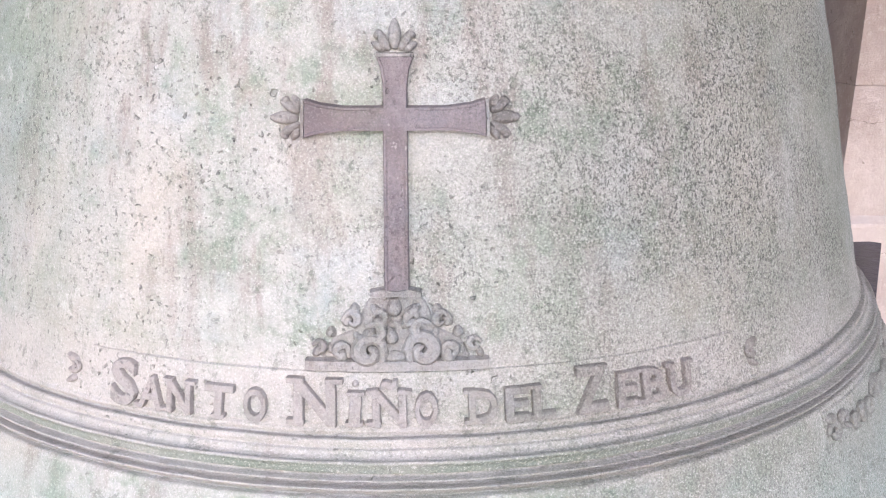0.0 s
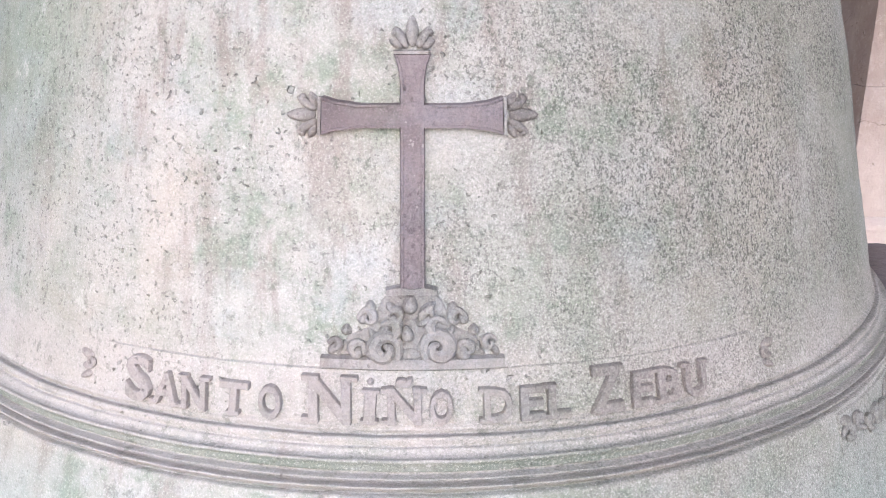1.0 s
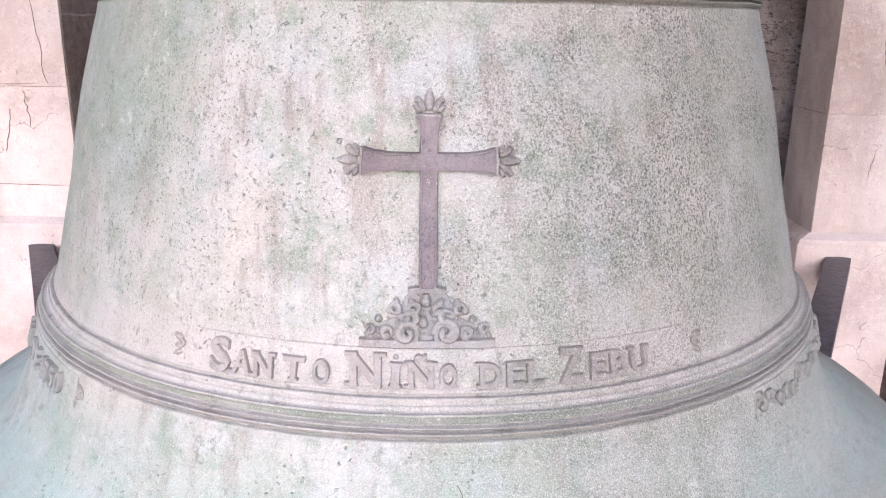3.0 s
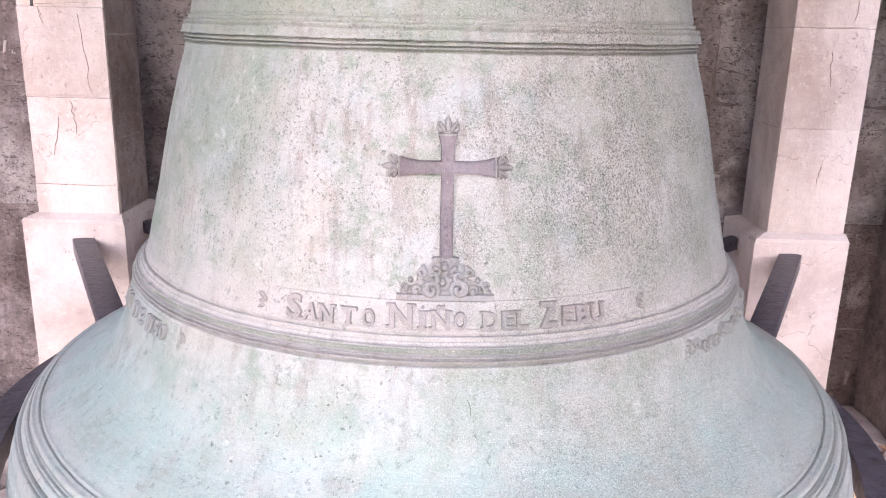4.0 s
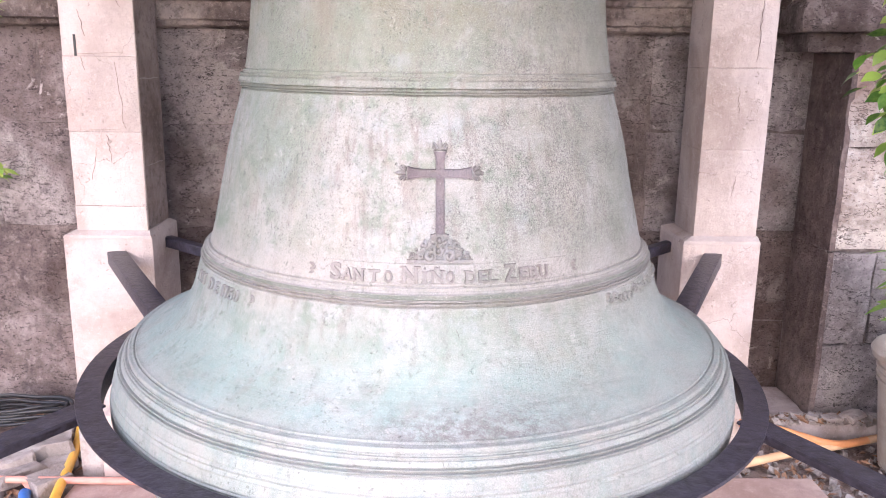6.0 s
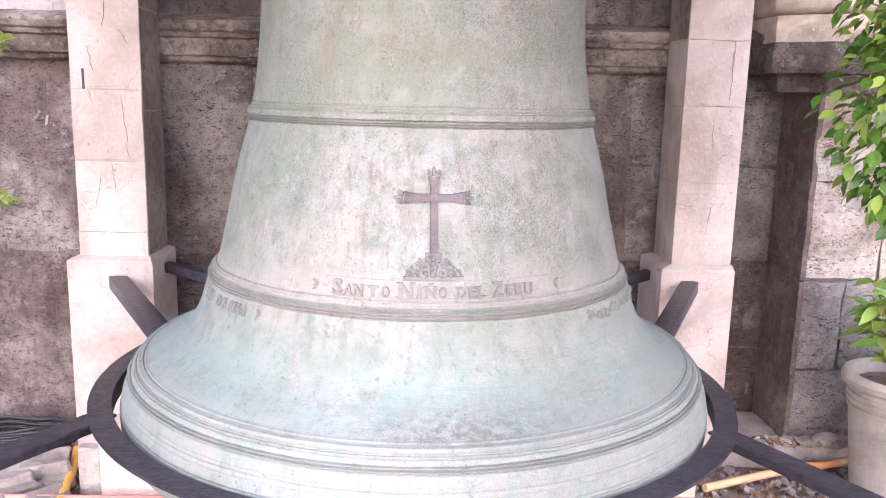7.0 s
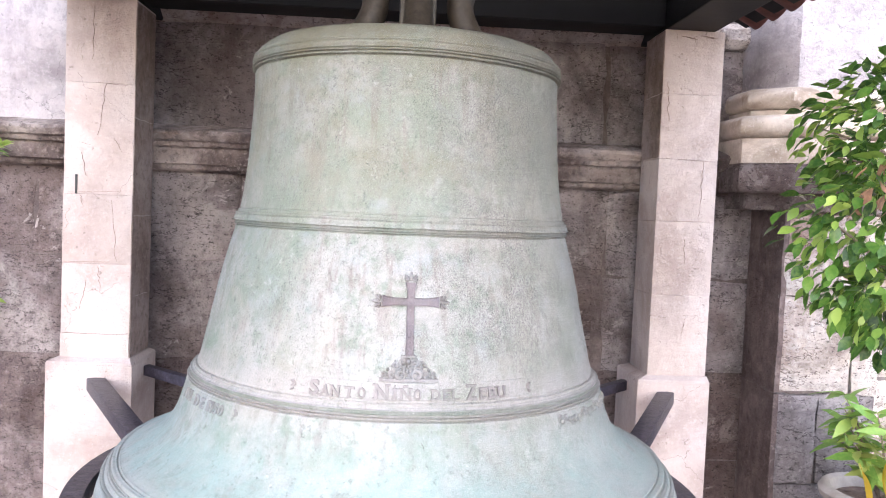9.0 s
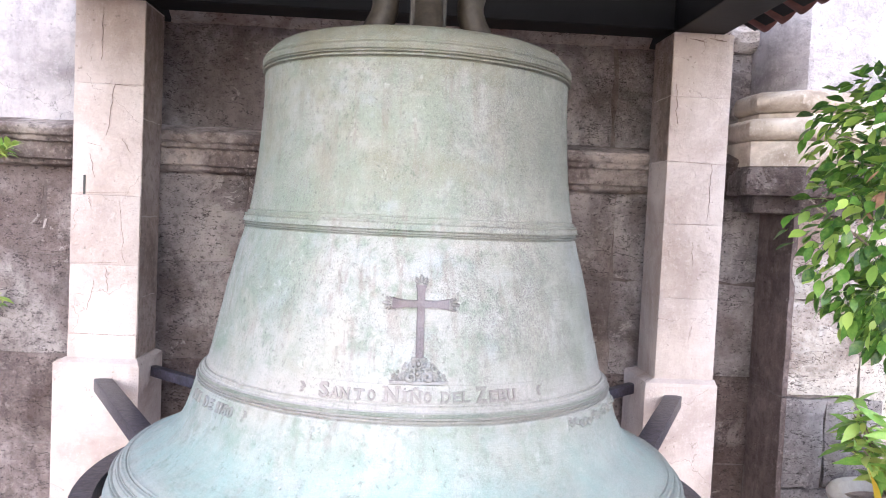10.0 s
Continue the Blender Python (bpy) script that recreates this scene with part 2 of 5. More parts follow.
def crags(pale, dark, amount, crack):
    """Worn mortar patches with ragged edges, and short level cracks."""
    def lay(n, l, pos, c):
        patch = noise_node(n, l, pos, 4.2, 11, 0.74, distort=0.4)
        c = mix(n, l, ramp(n, l, patch, [(0.575, 0.0), (0.60, amount)]), c, pale)
        tone = noise_node(n, l, pos, 1.7, 5, 0.6)
        c = mix(n, l, ramp(n, l, tone, [(0.42, 0.55), (0.52, 0.0)]), c, tuple(k * f for k, f in zip(dark, (2.6, 2.1, 1.9))))
        line = noise_node(n, l, pos, 9, 5, 0.62, (0.55, 0.55, 1.5))
        gate = ramp(n, l, noise_node(n, l, pos, 6, 4, 0.6), [(0.47, 0.0), (0.55, crack)])
        c = mix(n, l, mix(n, l, 1.0, ramp(n, l, line, [(0.488, 0.0), (0.5, 1.0), (0.512, 0.0)]), gate, "MULTIPLY"), c, dark)
        peck = ramp(n, l, noise_node(n, l, pos, 75, 4, 0.7, (0.7, 0.7, 1.5)), [(0.60, 0.0), (0.64, 0.75)])
        c = mix(n, l, peck, c, dark)
        pock = ramp(n, l, noise_node(n, l, pos, 46, 6, 0.68, (0.75, 0.75, 1.3)), [(0.60, 0.0), (0.635, 0.75)])
        gaps = ramp(n, l, noise_node(n, l, pos, 3.1, 4, 0.6), [(0.40, 0.25), (0.56, 1.0)])
        c = mix(n, l, mix(n, l, 1.0, pock, gaps, "MULTIPLY"), c, dark)
        chalk = noise_node(n, l, pos, 10, 10, 0.72, (0.8, 0.8, 1.2), 0.4)
        return mix(n, l, ramp(n, l, chalk, [(0.615, 0.0), (0.64, amount)]), c, pale)
    return lay


GREY_CORAL = stone("grey_pitted_coral_stone", (0.17, 0.148, 0.150), (0.46, 0.408, 0.405), (0.64, 0.585, 0.575), 0.95, 2.0, 0.25, crags((0.62, 0.56, 0.53), (0.05, 0.04, 0.04), 0.55, 1.0))
DARK_CORAL = stone("damp_brown_coral_stone", (0.07, 0.053, 0.05), (0.24, 0.185, 0.173), (0.45, 0.375, 0.355), 0.5, 1.7, 0.2, crags((0.42, 0.36, 0.33), (0.03, 0.022, 0.02), 0.5, 1.0))
CORAL = stone("dark_coral_stone", (0.12, 0.100, 0.097), (0.45, 0.384, 0.370), (0.64, 0.57, 0.55), 0.7, 2.0, 0.3, crags((0.56, 0.50, 0.47), (0.045, 0.033, 0.032), 0.9, 1.0))
CORAL_PALE = stone("pale_coral_stone", (0.26, 0.20, 0.175), (0.68, 0.60, 0.545), (0.80, 0.74, 0.69), 1.0, 1.6, 0.1, crags((0.74, 0.70, 0.67), (0.10, 0.07, 0.06), 0.6, 0.95))
FLANK_STONE = stone("dark_brown_stone", (0.10, 0.075, 0.07), (0.25, 0.187, 0.175), (0.42, 0.335, 0.31), 0.5, 1.3, 0.2)
LEDGE = stone("weathered_ledge", (0.05, 0.04, 0.038), (0.20, 0.155, 0.142), (0.60, 0.52, 0.48), 0.7, 1.5)
MORTAR = stone("old_mortar", (0.10, 0.08, 0.075), (0.26, 0.21, 0.20), (0.44, 0.38, 0.36), 0.5, 1.2)
LIMEWASH = stone("cracked_limewash", (0.27, 0.245, 0.255), (0.46, 0.425, 0.43), (0.56, 0.525, 0.525), 0.5, 1.1, 0.1, None, 4.5)
CREAM = stone("cream_moulding_stone", (0.26, 0.20, 0.155), (0.64, 0.56, 0.48), (0.74, 0.67, 0.60), 0.3, 0.45, 0.1)
PILLAR = stone("pink_white_plaster", (0.40, 0.32, 0.285), (0.55, 0.472, 0.436), (0.63, 0.555, 0.52), 0.45, 0.55, 0.10, None, 3.2)
SLAB = stone("pink_concrete", (0.30, 0.20, 0.17), (0.46, 0.33, 0.29), (0.55, 0.42, 0.37), 0.15, 0.5, 0.1)
SLAB_PALE = stone("pink_render", (0.42, 0.31, 0.26), (0.66, 0.51, 0.45), (0.72, 0.60, 0.54), 0.15, 0.4, 0.1)
EARTH = stone("littered_earth", (0.10, 0.07, 0.06), (0.27, 0.195, 0.17), (0.42, 0.34, 0.30), 0.3, 1.4, 0.1)
RUBBLE = stone("rubble_stone", (0.26, 0.21, 0.19), (0.54, 0.465, 0.43), (0.68, 0.61, 0.57), 0.3, 0.8, 0.45)
TERRACE = stone("worn_paving", (0.22, 0.18, 0.165), (0.42, 0.355, 0.335), (0.52, 0.46, 0.44), 0.2, 0.5, 0.1)
POT = stone("pale_cement", (0.30, 0.26, 0.23), (0.47, 0.42, 0.38), (0.56, 0.52, 0.48), 0.1, 0.3, 0.1)


def plain(name, colour, rough, metal=0.0, vary=0.3, scale=30, bumpy=0.2, spec=0.5):
    m, n, l, p = material(name)
    pos = place(n)
    f = noise_node(n, l, pos, scale, 5, 0.65)
    c = ramp(n, l, f, [(0.3, tuple(k * (1 - vary) for k in colour)), (0.7, tuple(min(1, k * (1 + vary)) for k in colour))])
    l.new(c, p.inputs["Base Color"])
    p.inputs["Roughness"].default_value, p.inputs["Metallic"].default_value = rough, metal
    p.inputs["Specular IOR Level"].default_value = spec
    l.new(bump(n, l, f, bumpy, 0.003), p.inputs["Normal"])
    return m


IRON = plain("black_painted_iron", (0.030, 0.027, 0.040), 0.40, 0.0, 0.75, 45, 0.9)
BROWN_BRONZE = plain("brown_oxidised_bronze", (0.036, 0.029, 0.022), 0.55, 0.0, 0.5, 40, 0.5, 0.35)
POST_BRONZE = plain("grey_brown_bronze", (0.085, 0.077, 0.068), 0.6, 0.0, 0.35, 40, 0.4, 0.35)
# brown of the pillars' inner sides: grime, plus shade put into the colour
GRIMY_SHADE = stone("grimy_shaded_side", (0.17, 0.125, 0.108), (0.34, 0.265, 0.238), (0.50, 0.42, 0.39), 0.5, 1.2, 0.2)
CRACKED = plain("crack_shade", (0.24, 0.18, 0.16), 0.9, 0, 0.4, 40, 0.3, 0.2)
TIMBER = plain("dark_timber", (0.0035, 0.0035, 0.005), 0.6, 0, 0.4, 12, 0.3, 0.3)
CLAY = plain("dark_clay_tile", (0.13, 0.05, 0.042), 0.75, 0, 0.4, 20, 0.3)
ORANGE = plain("orange_conduit", (0.72, 0.30, 0.12), 0.4, 0, 0.12, 20, 0.05)
AMBER = plain("amber_conduit", (0.78, 0.42, 0.06), 0.4, 0, 0.12, 20, 0.05)
TAN = plain("tan_pipe", (0.66, 0.42, 0.24), 0.5, 0, 0.15, 20, 0.05)
ROSE = plain("rose_pipe", (0.62, 0.28, 0.22), 0.5, 0, 0.15, 20, 0.05)
BLUE = plain("blue_plastic", (0.03, 0.14, 0.42), 0.4, 0, 0.2, 30, 0.05)
RUBBER = plain("black_cable", (0.02, 0.02, 0.022), 0.5, 0, 0.2, 30, 0.05)
BARK = plain("pale_bark", (0.26, 0.20, 0.15), 0.85, 0, 0.35, 60, 0.6)
LITTER = plain("dry_leaf", (0.24, 0.13, 0.075), 0.8, 0, 0.5, 30, 0.3)
GLAZE = plain("white_glazed_pot", (0.74, 0.72, 0.70), 0.35, 0, 0.05, 12, 0.05)


def leaf_material(name, a, b, c):
    m, n, l, p = material(name)
    info = n.new("ShaderNodeObjectInfo")
    geo = n.new("ShaderNodeNewGeometry")
    s = n.new("ShaderNodeMath")
    s.operation = "ADD"
    l.new(info.outputs["Random"], s.inputs[0])
    l.new(geo.outputs["Random Per Island"], s.inputs[1])
    w = n.new("ShaderNodeMath")
    w.operation = "FRACT"
    l.new(s.outputs[0], w.inputs[0])
    col = ramp(n, l, w.outputs[0], [(0.0, a), (0.6, b), (0.93, c)])
    col = mix(n, l, ramp(n, l, noise_node(n, l, place(n), 70, 3, 0.6), [(0.4, 0.0), (0.7, 0.25)]), col, c)
    l.new(col, p.inputs["Base Color"])
    p.inputs["Roughness"].default_value = 0.38
    tr = n.new("ShaderNodeBsdfTranslucent")
    l.new(col, tr.inputs["Color"])
    mx = n.new("ShaderNodeMixShader")
    mx.inputs[0].default_value = 0.25
    l.new(p.outputs[0], mx.inputs[1])
    l.new(tr.outputs[0], mx.inputs[2])
    l.new(mx.outputs[0], n["Material Output"].inputs["Surface"])
    return m


LEAF = leaf_material("ficus_leaf", (0.018, 0.066, 0.015), (0.085, 0.215, 0.030), (0.38, 0.52, 0.11))
LEAF_LIGHT = leaf_material("young_leaf", (0.13, 0.29, 0.05), (0.26, 0.42, 0.09), (0.48, 0.52, 0.14))
LEAF_YELLOW = leaf_material("yellow_leaf", (0.62, 0.42, 0.03), (0.66, 0.46, 0.05), (0.6, 0.4, 0.05))


# ---- building helpers ----
def mesh_of(name, bm, mat, smooth=False, angle=None):
    me = bpy.data.meshes.new(name)
    bmesh.ops.recalc_face_normals(bm, faces=bm.faces)
    bm.to_mesh(me)
    bm.free()
    me.materials.append(mat)
    if smooth:
        me.shade_smooth()
        if angle:
            me.set_sharp_from_angle(angle=radians(angle))
    return me


def thing(name, at, label, category, group="", kind=""):
    root = new(name)
    root.location = at
    root.empty_display_size = 0.05
    return tagged(root, label, category, group, kind)


def part(name, bm, mat, parent, label="", smooth=False, angle=None):
    """A bmesh in world places as one mesh under a thing or a part."""
    ob = new(name, mesh_of(name, bm, mat, smooth, angle) if isinstance(bm, bmesh.types.BMesh) else bm)
    ob.parent = parent
    base = Vector()
    up = parent
    while up:
        base += up.location
        up = up.parent
    ob.location = -base
    return tagged(ob, label)


def solo(name, bm, mat, label, category, kind="", smooth=False, angle=None, group=""):
    return tagged(new(name, mesh_of(name, bm, mat, smooth, angle)), label, category, group, kind)


def box(bm, x0, x1, y0, y1, z0, z1, bevel=0.0, m=None):
    r = bmesh.ops.create_cube(bm, size=1)
    vs = r["verts"]
    for v in vs:
        v.co = Vector((x0 + (v.co.x + 0.5) * (x1 - x0), y0 + (v.co.y + 0.5) * (y1 - y0), z0 + (v.co.z + 0.5) * (z1 - z0)))
    if m:
        bmesh.ops.transform(bm, matrix=m, verts=vs)
    if bevel:
        es = list({e for v in vs for e in v.link_edges})
        bmesh.ops.bevel(bm, geom=es, offset=bevel, segments=2, affect="EDGES", profile=0.6)


def tube(bm, pts, radius, sides=10, taper=None, caps=True):
    """A round rod along pts; taper gives the radius at each point."""
    pts = [Vector(p) for p in pts]
    rings = []
    side = None
    for i, p in enumerate(pts):
        d = (pts[min(i + 1, len(pts) - 1)] - pts[max(i - 1, 0)]).normalized()
        if side is None:
            side = d.cross(Vector((0.3, 0.2, 1))).normalized()
        side = (side - d * side.dot(d)).normalized()
        up = d.cross(side)
        r = taper[i] if taper else radius
        rings.append([bm.verts.new(p + (side * math.cos(a) + up * math.sin(a)) * r) for a in (2 * math.pi * k / sides for k in range(sides))])
    for a, b in zip(rings, rings[1:]):
        for k in range(sides):
            bm.faces.new((a[k], a[(k + 1) % sides], b[(k + 1) % sides], b[k]))
    if caps:
        bm.faces.new(rings[0][::-1])
        bm.faces.new(rings[-1])


def curve_points(pts, steps=8):
    """A smooth line through pts."""
    pts = [Vector(p) for p in pts]
    out = []
    for i in range(len(pts) - 1):
        a, b = pts[i], pts[i + 1]
        p0, p3 = pts[max(i - 1, 0)], pts[min(i + 2, len(pts) - 1)]
        for k in range(steps):
            t = k / steps
            out.append(0.5 * ((2 * a) + (b - p0) * t + (2 * p0 - 5 * a + 4 * b - p3) * t * t + (3 * a - p0 - 3 * b + p3) * t ** 3))
    return out + [pts[-1]]


def rough_block(x0, x1, y0, y1, z0, z1, rng, wobble=0.006, cuts=3, bevel=0.012):
    """A hewn block whose front (towards -y) is uneven."""
    bm = bmesh.new()
    nx, nz = cuts + 1, cuts + 1
    grid = []
    for j in range(nz + 1):
        row = []
        for i in range(nx + 1):
            edge = i in (0, nx) or j in (0, nz)
            dx = rng.uniform(-1, 1) * wobble * (0.8 if edge else 1)
            dz = rng.uniform(-1, 1) * wobble * (0.8 if edge else 1)
            dy = bevel if edge else rng.uniform(-1, 1) * wobble
            row.append(bm.verts.new((x0 + (x1 - x0) * i / nx + dx, y0 + dy, z0 + (z1 - z0) * j / nz + dz)))
        grid.append(row)
    for j in range(nz):
        for i in range(nx):
            bm.faces.new((grid[j][i], grid[j][i + 1], grid[j + 1][i + 1], grid[j + 1][i]))
    rim = grid[0] + [r[-1] for r in grid[1:]] + grid[-1][-2::-1] + [r[0] for r in grid[-2:0:-1]]
    back = [bm.verts.new((v.co.x, y1, v.co.z)) for v in rim]
    for k in range(len(rim)):
        q = (k + 1) % len(rim)
        bm.faces.new((rim[q], rim[k], back[k], back[q]))
    return bm


def extrude_profile(prof, x0, x1, steps=1, rng=None, wobble=0.0):
    """A moulding along x; prof is (y, z) round its outline."""
    bm = bmesh.new()
    rings = []
    for s in range(steps + 1):
        x = x0 + (x1 - x0) * s / steps
        rings.append([bm.verts.new((x, y + (rng.uniform(-1, 1) * wobble if rng else 0), z + (rng.uniform(-1, 1) * wobble if rng else 0))) for y, z in prof])
    k = len(prof)
    for a, b in zip(rings, rings[1:]):
        for i in range(k):
            bm.faces.new((a[i], a[(i + 1) % k], b[(i + 1) % k], b[i]))
    bm.faces.new(rings[0][::-1])
    bm.faces.new(rings[-1])
    return bm
# ---- the place: ground, walls ----
AX, AY = -0.045, 0.9615          # the bell's axis
WALL_Y = 2.37

rng = random.Random(4)


def ground():
    bm = bmesh.new()
    n = 60
    xs = [-60, -20, -8] + [-4 + 8 * i / n for i in range(n + 1)] + [8, 20, 60]
    ys = [-60, -20, -6] + [-3 + 5.5 * i / n for i in range(n + 1)] + [6, 20, 60]
    g = []
    for y in ys:
        row = []
        for x in xs:
            near = abs(x) < 4 and -3 < y < 2.5
            z = (0.014 * noise.noise((x * 3, y * 3, 0)) + 0.01 * noise.noise((x * 11, y * 11, 3))) if near else 0
            row.append(bm.verts.new((x, y, z - 0.005)))
        g.append(row)
    for a, b in zip(g, g[1:]):
        for i in range(len(xs) - 1):
            bm.faces.new((a[i], a[i + 1], b[i + 1], b[i]))
    return bm


solo("ground", ground(), EARTH, "littered brown earth floor of the yard", "ground", "structure", smooth=True)

bm = bmesh.new()
box(bm, -1.28, 1.38, 0.15, 1.66, -0.02, 0.03, 0.012)
solo("pavement", bm, SLAB, "low pink concrete slab under the hanging bell", "slab", "structure")
bm = bmesh.new()
box(bm, -1.20, 1.03, 1.66, 1.955, -0.02, 0.26, 0.012)
solo("plinth", bm, SLAB_PALE, "low pink plastered plinth between the rear pillars", "plinth", "structure")
bm = bmesh.new()
box(bm, 1.235, 4.0, 1.985, 2.36, -0.02, 0.095, 0.012)
solo("kerb", bm, TERRACE, "grey paved strip along the foot of the wall", "kerb", "structure")


def wall_blocks(owner, courses, x0, x1, face_y, mat, rng, depth=0.10, gap=0.004, seeds=None, wob=0.010):
    for z0, z1, length in courses:
        x = x0 - rng.uniform(0, length * 0.6)
        while x < x1:
            w = length * rng.uniform(0.75, 1.3)
            a, b = max(x, x0), min(x + w, x1)
            if b - a > 0.06:
                y = face_y + rng.uniform(-0.006, 0.006)
                bmk = rough_block(a + gap, b - gap, y, y + depth, z0 + gap, z1 - gap, rng, wob)
                part("stone_block", bmk, mat, owner, smooth=True, angle=35)
            x += w


wall = bmesh.new()
box(wall, -6, 6, WALL_Y + 0.02, WALL_Y + 0.6, -0.3, 4.6)
wall_back = solo("wall_back", wall, MORTAR, "old dark coral stone wall with worn mortar joints", "wall", "structure")
LOWER = [(-0.05, 0.40, 0.75), (0.40, 0.80, 0.62), (0.80, 1.23, 0.8), (1.23, 1.64, 0.6)]
UPPER = [(1.79, 2.27, 0.95)]
TOP = [(2.40, 2.9, 0.6), (2.9, 3.5, 0.8), (3.5, 4.5, 0.9)]

# ---- bell ----
BASE = [  # radius, height: the plain swelling line of the bell, from the lip up to the crown
    (0.728, 0.645), (0.745, 0.668), (0.753, 0.700), (0.757, 0.735), (0.7545, 0.760), (0.7490, 0.785), (0.7420, 0.808), (0.7350, 0.826), (0.7290, 0.836),
    (0.7200, 0.8480), (0.7130, 0.8560), (0.7040, 0.8640), (0.6950, 0.8685), (0.6840, 0.8720), (0.6500, 0.8920), (0.6180, 0.9120), (0.5880, 0.9380), (0.5700, 0.9680), (0.5570, 1.0000),
    (0.5480, 1.0300), (0.5400, 1.0570), (0.5365, 1.0640), (0.5340, 1.0700), (0.5330, 1.0760), (0.5325, 1.0812), (0.5270, 1.0835), (0.5240, 1.0885), (0.5190, 1.0940), (0.5155, 1.1005),
    (0.5090, 1.1250), (0.5000, 1.1650), (0.4870, 1.2200), (0.4680, 1.3100), (0.4525, 1.3710), (0.4335, 1.4390), (0.4370, 1.4550), (0.4365, 1.4665), (0.4300, 1.4760), (0.4230, 1.4880),
    (0.4120, 1.5600), (0.4035, 1.6400), (0.3980, 1.7300), (0.3960, 1.8260), (0.3985, 1.8330), (0.4010, 1.8470), (0.4015, 1.8580), (0.3960, 1.8720), (0.3830, 1.8870),
    (0.3690, 1.8990), (0.3450, 1.9090), (0.2800, 1.9210), (0.1800, 1.9270), (0.0001, 1.9300)]
# cast lines on it: height, half width, how far proud (or cut in, if negative)
LINES = [
    (0.7520, .0016, -.0013), (0.7555, .0016, .0012), (0.7590, .0016, -.0012), (0.7860, .0022, .0010), (0.7920, .0016, -.0008), (0.7965, .0020, .0012), (0.8010, .0014, -.0007),
    (0.8246, .0014, -.0030), (0.8278, .0019, .0030), (0.8306, .0016, -.0042), (0.8338, .0017, .0028), (0.8364, .0014, -.0036),
    (0.8478, .0013, -.0022), (0.8506, .0014, .0012), (0.8534, .0012, -.0024), (0.8563, .0012, -.0026), (0.8612, .0042, .0026), (0.8676, .0018, -.0022),
    (1.0605, .0016, -.0030), (1.0640, .0019, .0036), (1.0669, .0014, -.0034), (1.0695, .0015, .0032), (1.0718, .0013, -.0026), (1.0810, .0013, .0016),
    (1.0880, .0012, -.0013), (1.0912, .0018, .0014), (1.0942, .0012, -.0019), (1.0968, .0014, .0008),
    (1.4408, .0014, -.0030), (1.4440, .0017, .0038), (1.4468, .0013, -.0036), (1.4496, .0014, .0030), (1.4520, .0013, -.0030), (1.4552, .0018, .0026),
    (1.4682, .0013, -.0022), (1.4715, .0018, .0018), (1.4752, .0013, -.0022), (1.4790, .0020, .0020), (1.4830, .0014, -.0014),
    (1.8300, .0014, -.0026), (1.8345, .0022, .0030), (1.8385, .0013, -.0028), (1.8420, .0016, .0028), (1.8450, .0013, -.0030), (1.8560, .0040, .0014),
    (1.8612, .0013, -.0020), (1.8645, .0016, .0016), (1.8680, .0013, -.0020)]
SPANS = ((0.745, 0.805), (0.820, 0.8745), (1.055, 1.105), (1.435, 1.490), (1.824, 1.874))   # heights that carry lines


def bell_profile():
    """The base line rounded through its points, with the cast lines laid on at right angles to it."""
    rough = [Vector((r, z, 0)) for r, z in BASE]
    line = curve_points(rough, 40)
    dense, left = [line[0]], 0.0
    for a, b in zip(line, line[1:]):
        left += (b - a).length
        step = 0.0009 if any(lo < b.y < hi for lo, hi in SPANS) else 0.010
        if left >= step or b is line[-1]:
            dense.append(b)
            left = 0.0
    out = []
    for i, p in enumerate(dense):
        d = (dense[min(i + 1, len(dense) - 1)] - dense[max(i - 1, 0)]).normalized()
        # widths are lengths along the bronze: a sloping part runs farther for the same height
        h = sum((k * 2.1 if k < 0 else k * 1.4) * math.exp(-((p.y - z) / max(1e-4, abs(d.y)) / w) ** 2) for z, w, k in LINES if abs(p.y - z) < 0.02)
        out.append((p.x + d.y * h, p.y - d.x * h))
    return out


PROFILE = bell_profile()
RISE = [(z, r) for r, z in PROFILE if z > 0.7]


def radius_at(z):
    for (z0, r0), (z1, r1) in zip(RISE, RISE[1:]):
        if z0 <= z <= z1 and z1 > z0:
            return r0 + (r1 - r0) * (z - z0) / (z1 - z0)
    return PROFILE[-1][0]


def on_bell(theta, z, lift=0.0):
    """The place at an angle (degrees from the front, to the right) and a height, lifted off the bronze."""
    r = radius_at(z) + lift
    a = radians(theta)
    return Vector((AX + r * math.sin(a), AY - r * math.cos(a), z))


def bell_body():
    seg = 260
    inner = [(0.28, 1.87), (0.35, 1.80), (0.36, 1.55), (0.40, 1.30), (0.48, 1.05), (0.54, 0.85), (0.58, 0.69), (0.60, 0.655), (0.70, 0.638)]
    verts, faces = [], []
    for r, z in inner + PROFILE:
        for s in range(seg):
            a = 2 * math.pi * s / seg
            c, q = math.cos(a), math.sin(a)
            d = 0.0016 * noise.noise((c * 4, q * 4, z * 7)) + 0.0007 * noise.noise((c * 25, q * 25, z * 60))
            w = 0.0011 * noise.noise((c * 5, q * 5, z * 9 + 4)) + 0.0005 * noise.noise((c * 30, q * 30, z * 50 + 7))
            verts.append((AX + (r + d) * q, AY - (r + d) * c, z + w))
    for k in range(len(inner) + len(PROFILE) - 1):
        for s in range(seg):
            q = (s + 1) % seg
            faces.append((k * seg + s, k * seg + q, (k + 1) * seg + q, (k + 1) * seg + s))
    faces.append(tuple(range(seg)))
    me = bpy.data.meshes.new("body")
    me.from_pydata(verts, [], faces)
    me.materials.append(BRONZE)
    me.shade_smooth()
    return me


bell = thing("bell", (AX, AY, 0.638), "large weathered bronze bell with pale green patina, hanging", "bell")
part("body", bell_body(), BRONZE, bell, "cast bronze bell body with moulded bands")


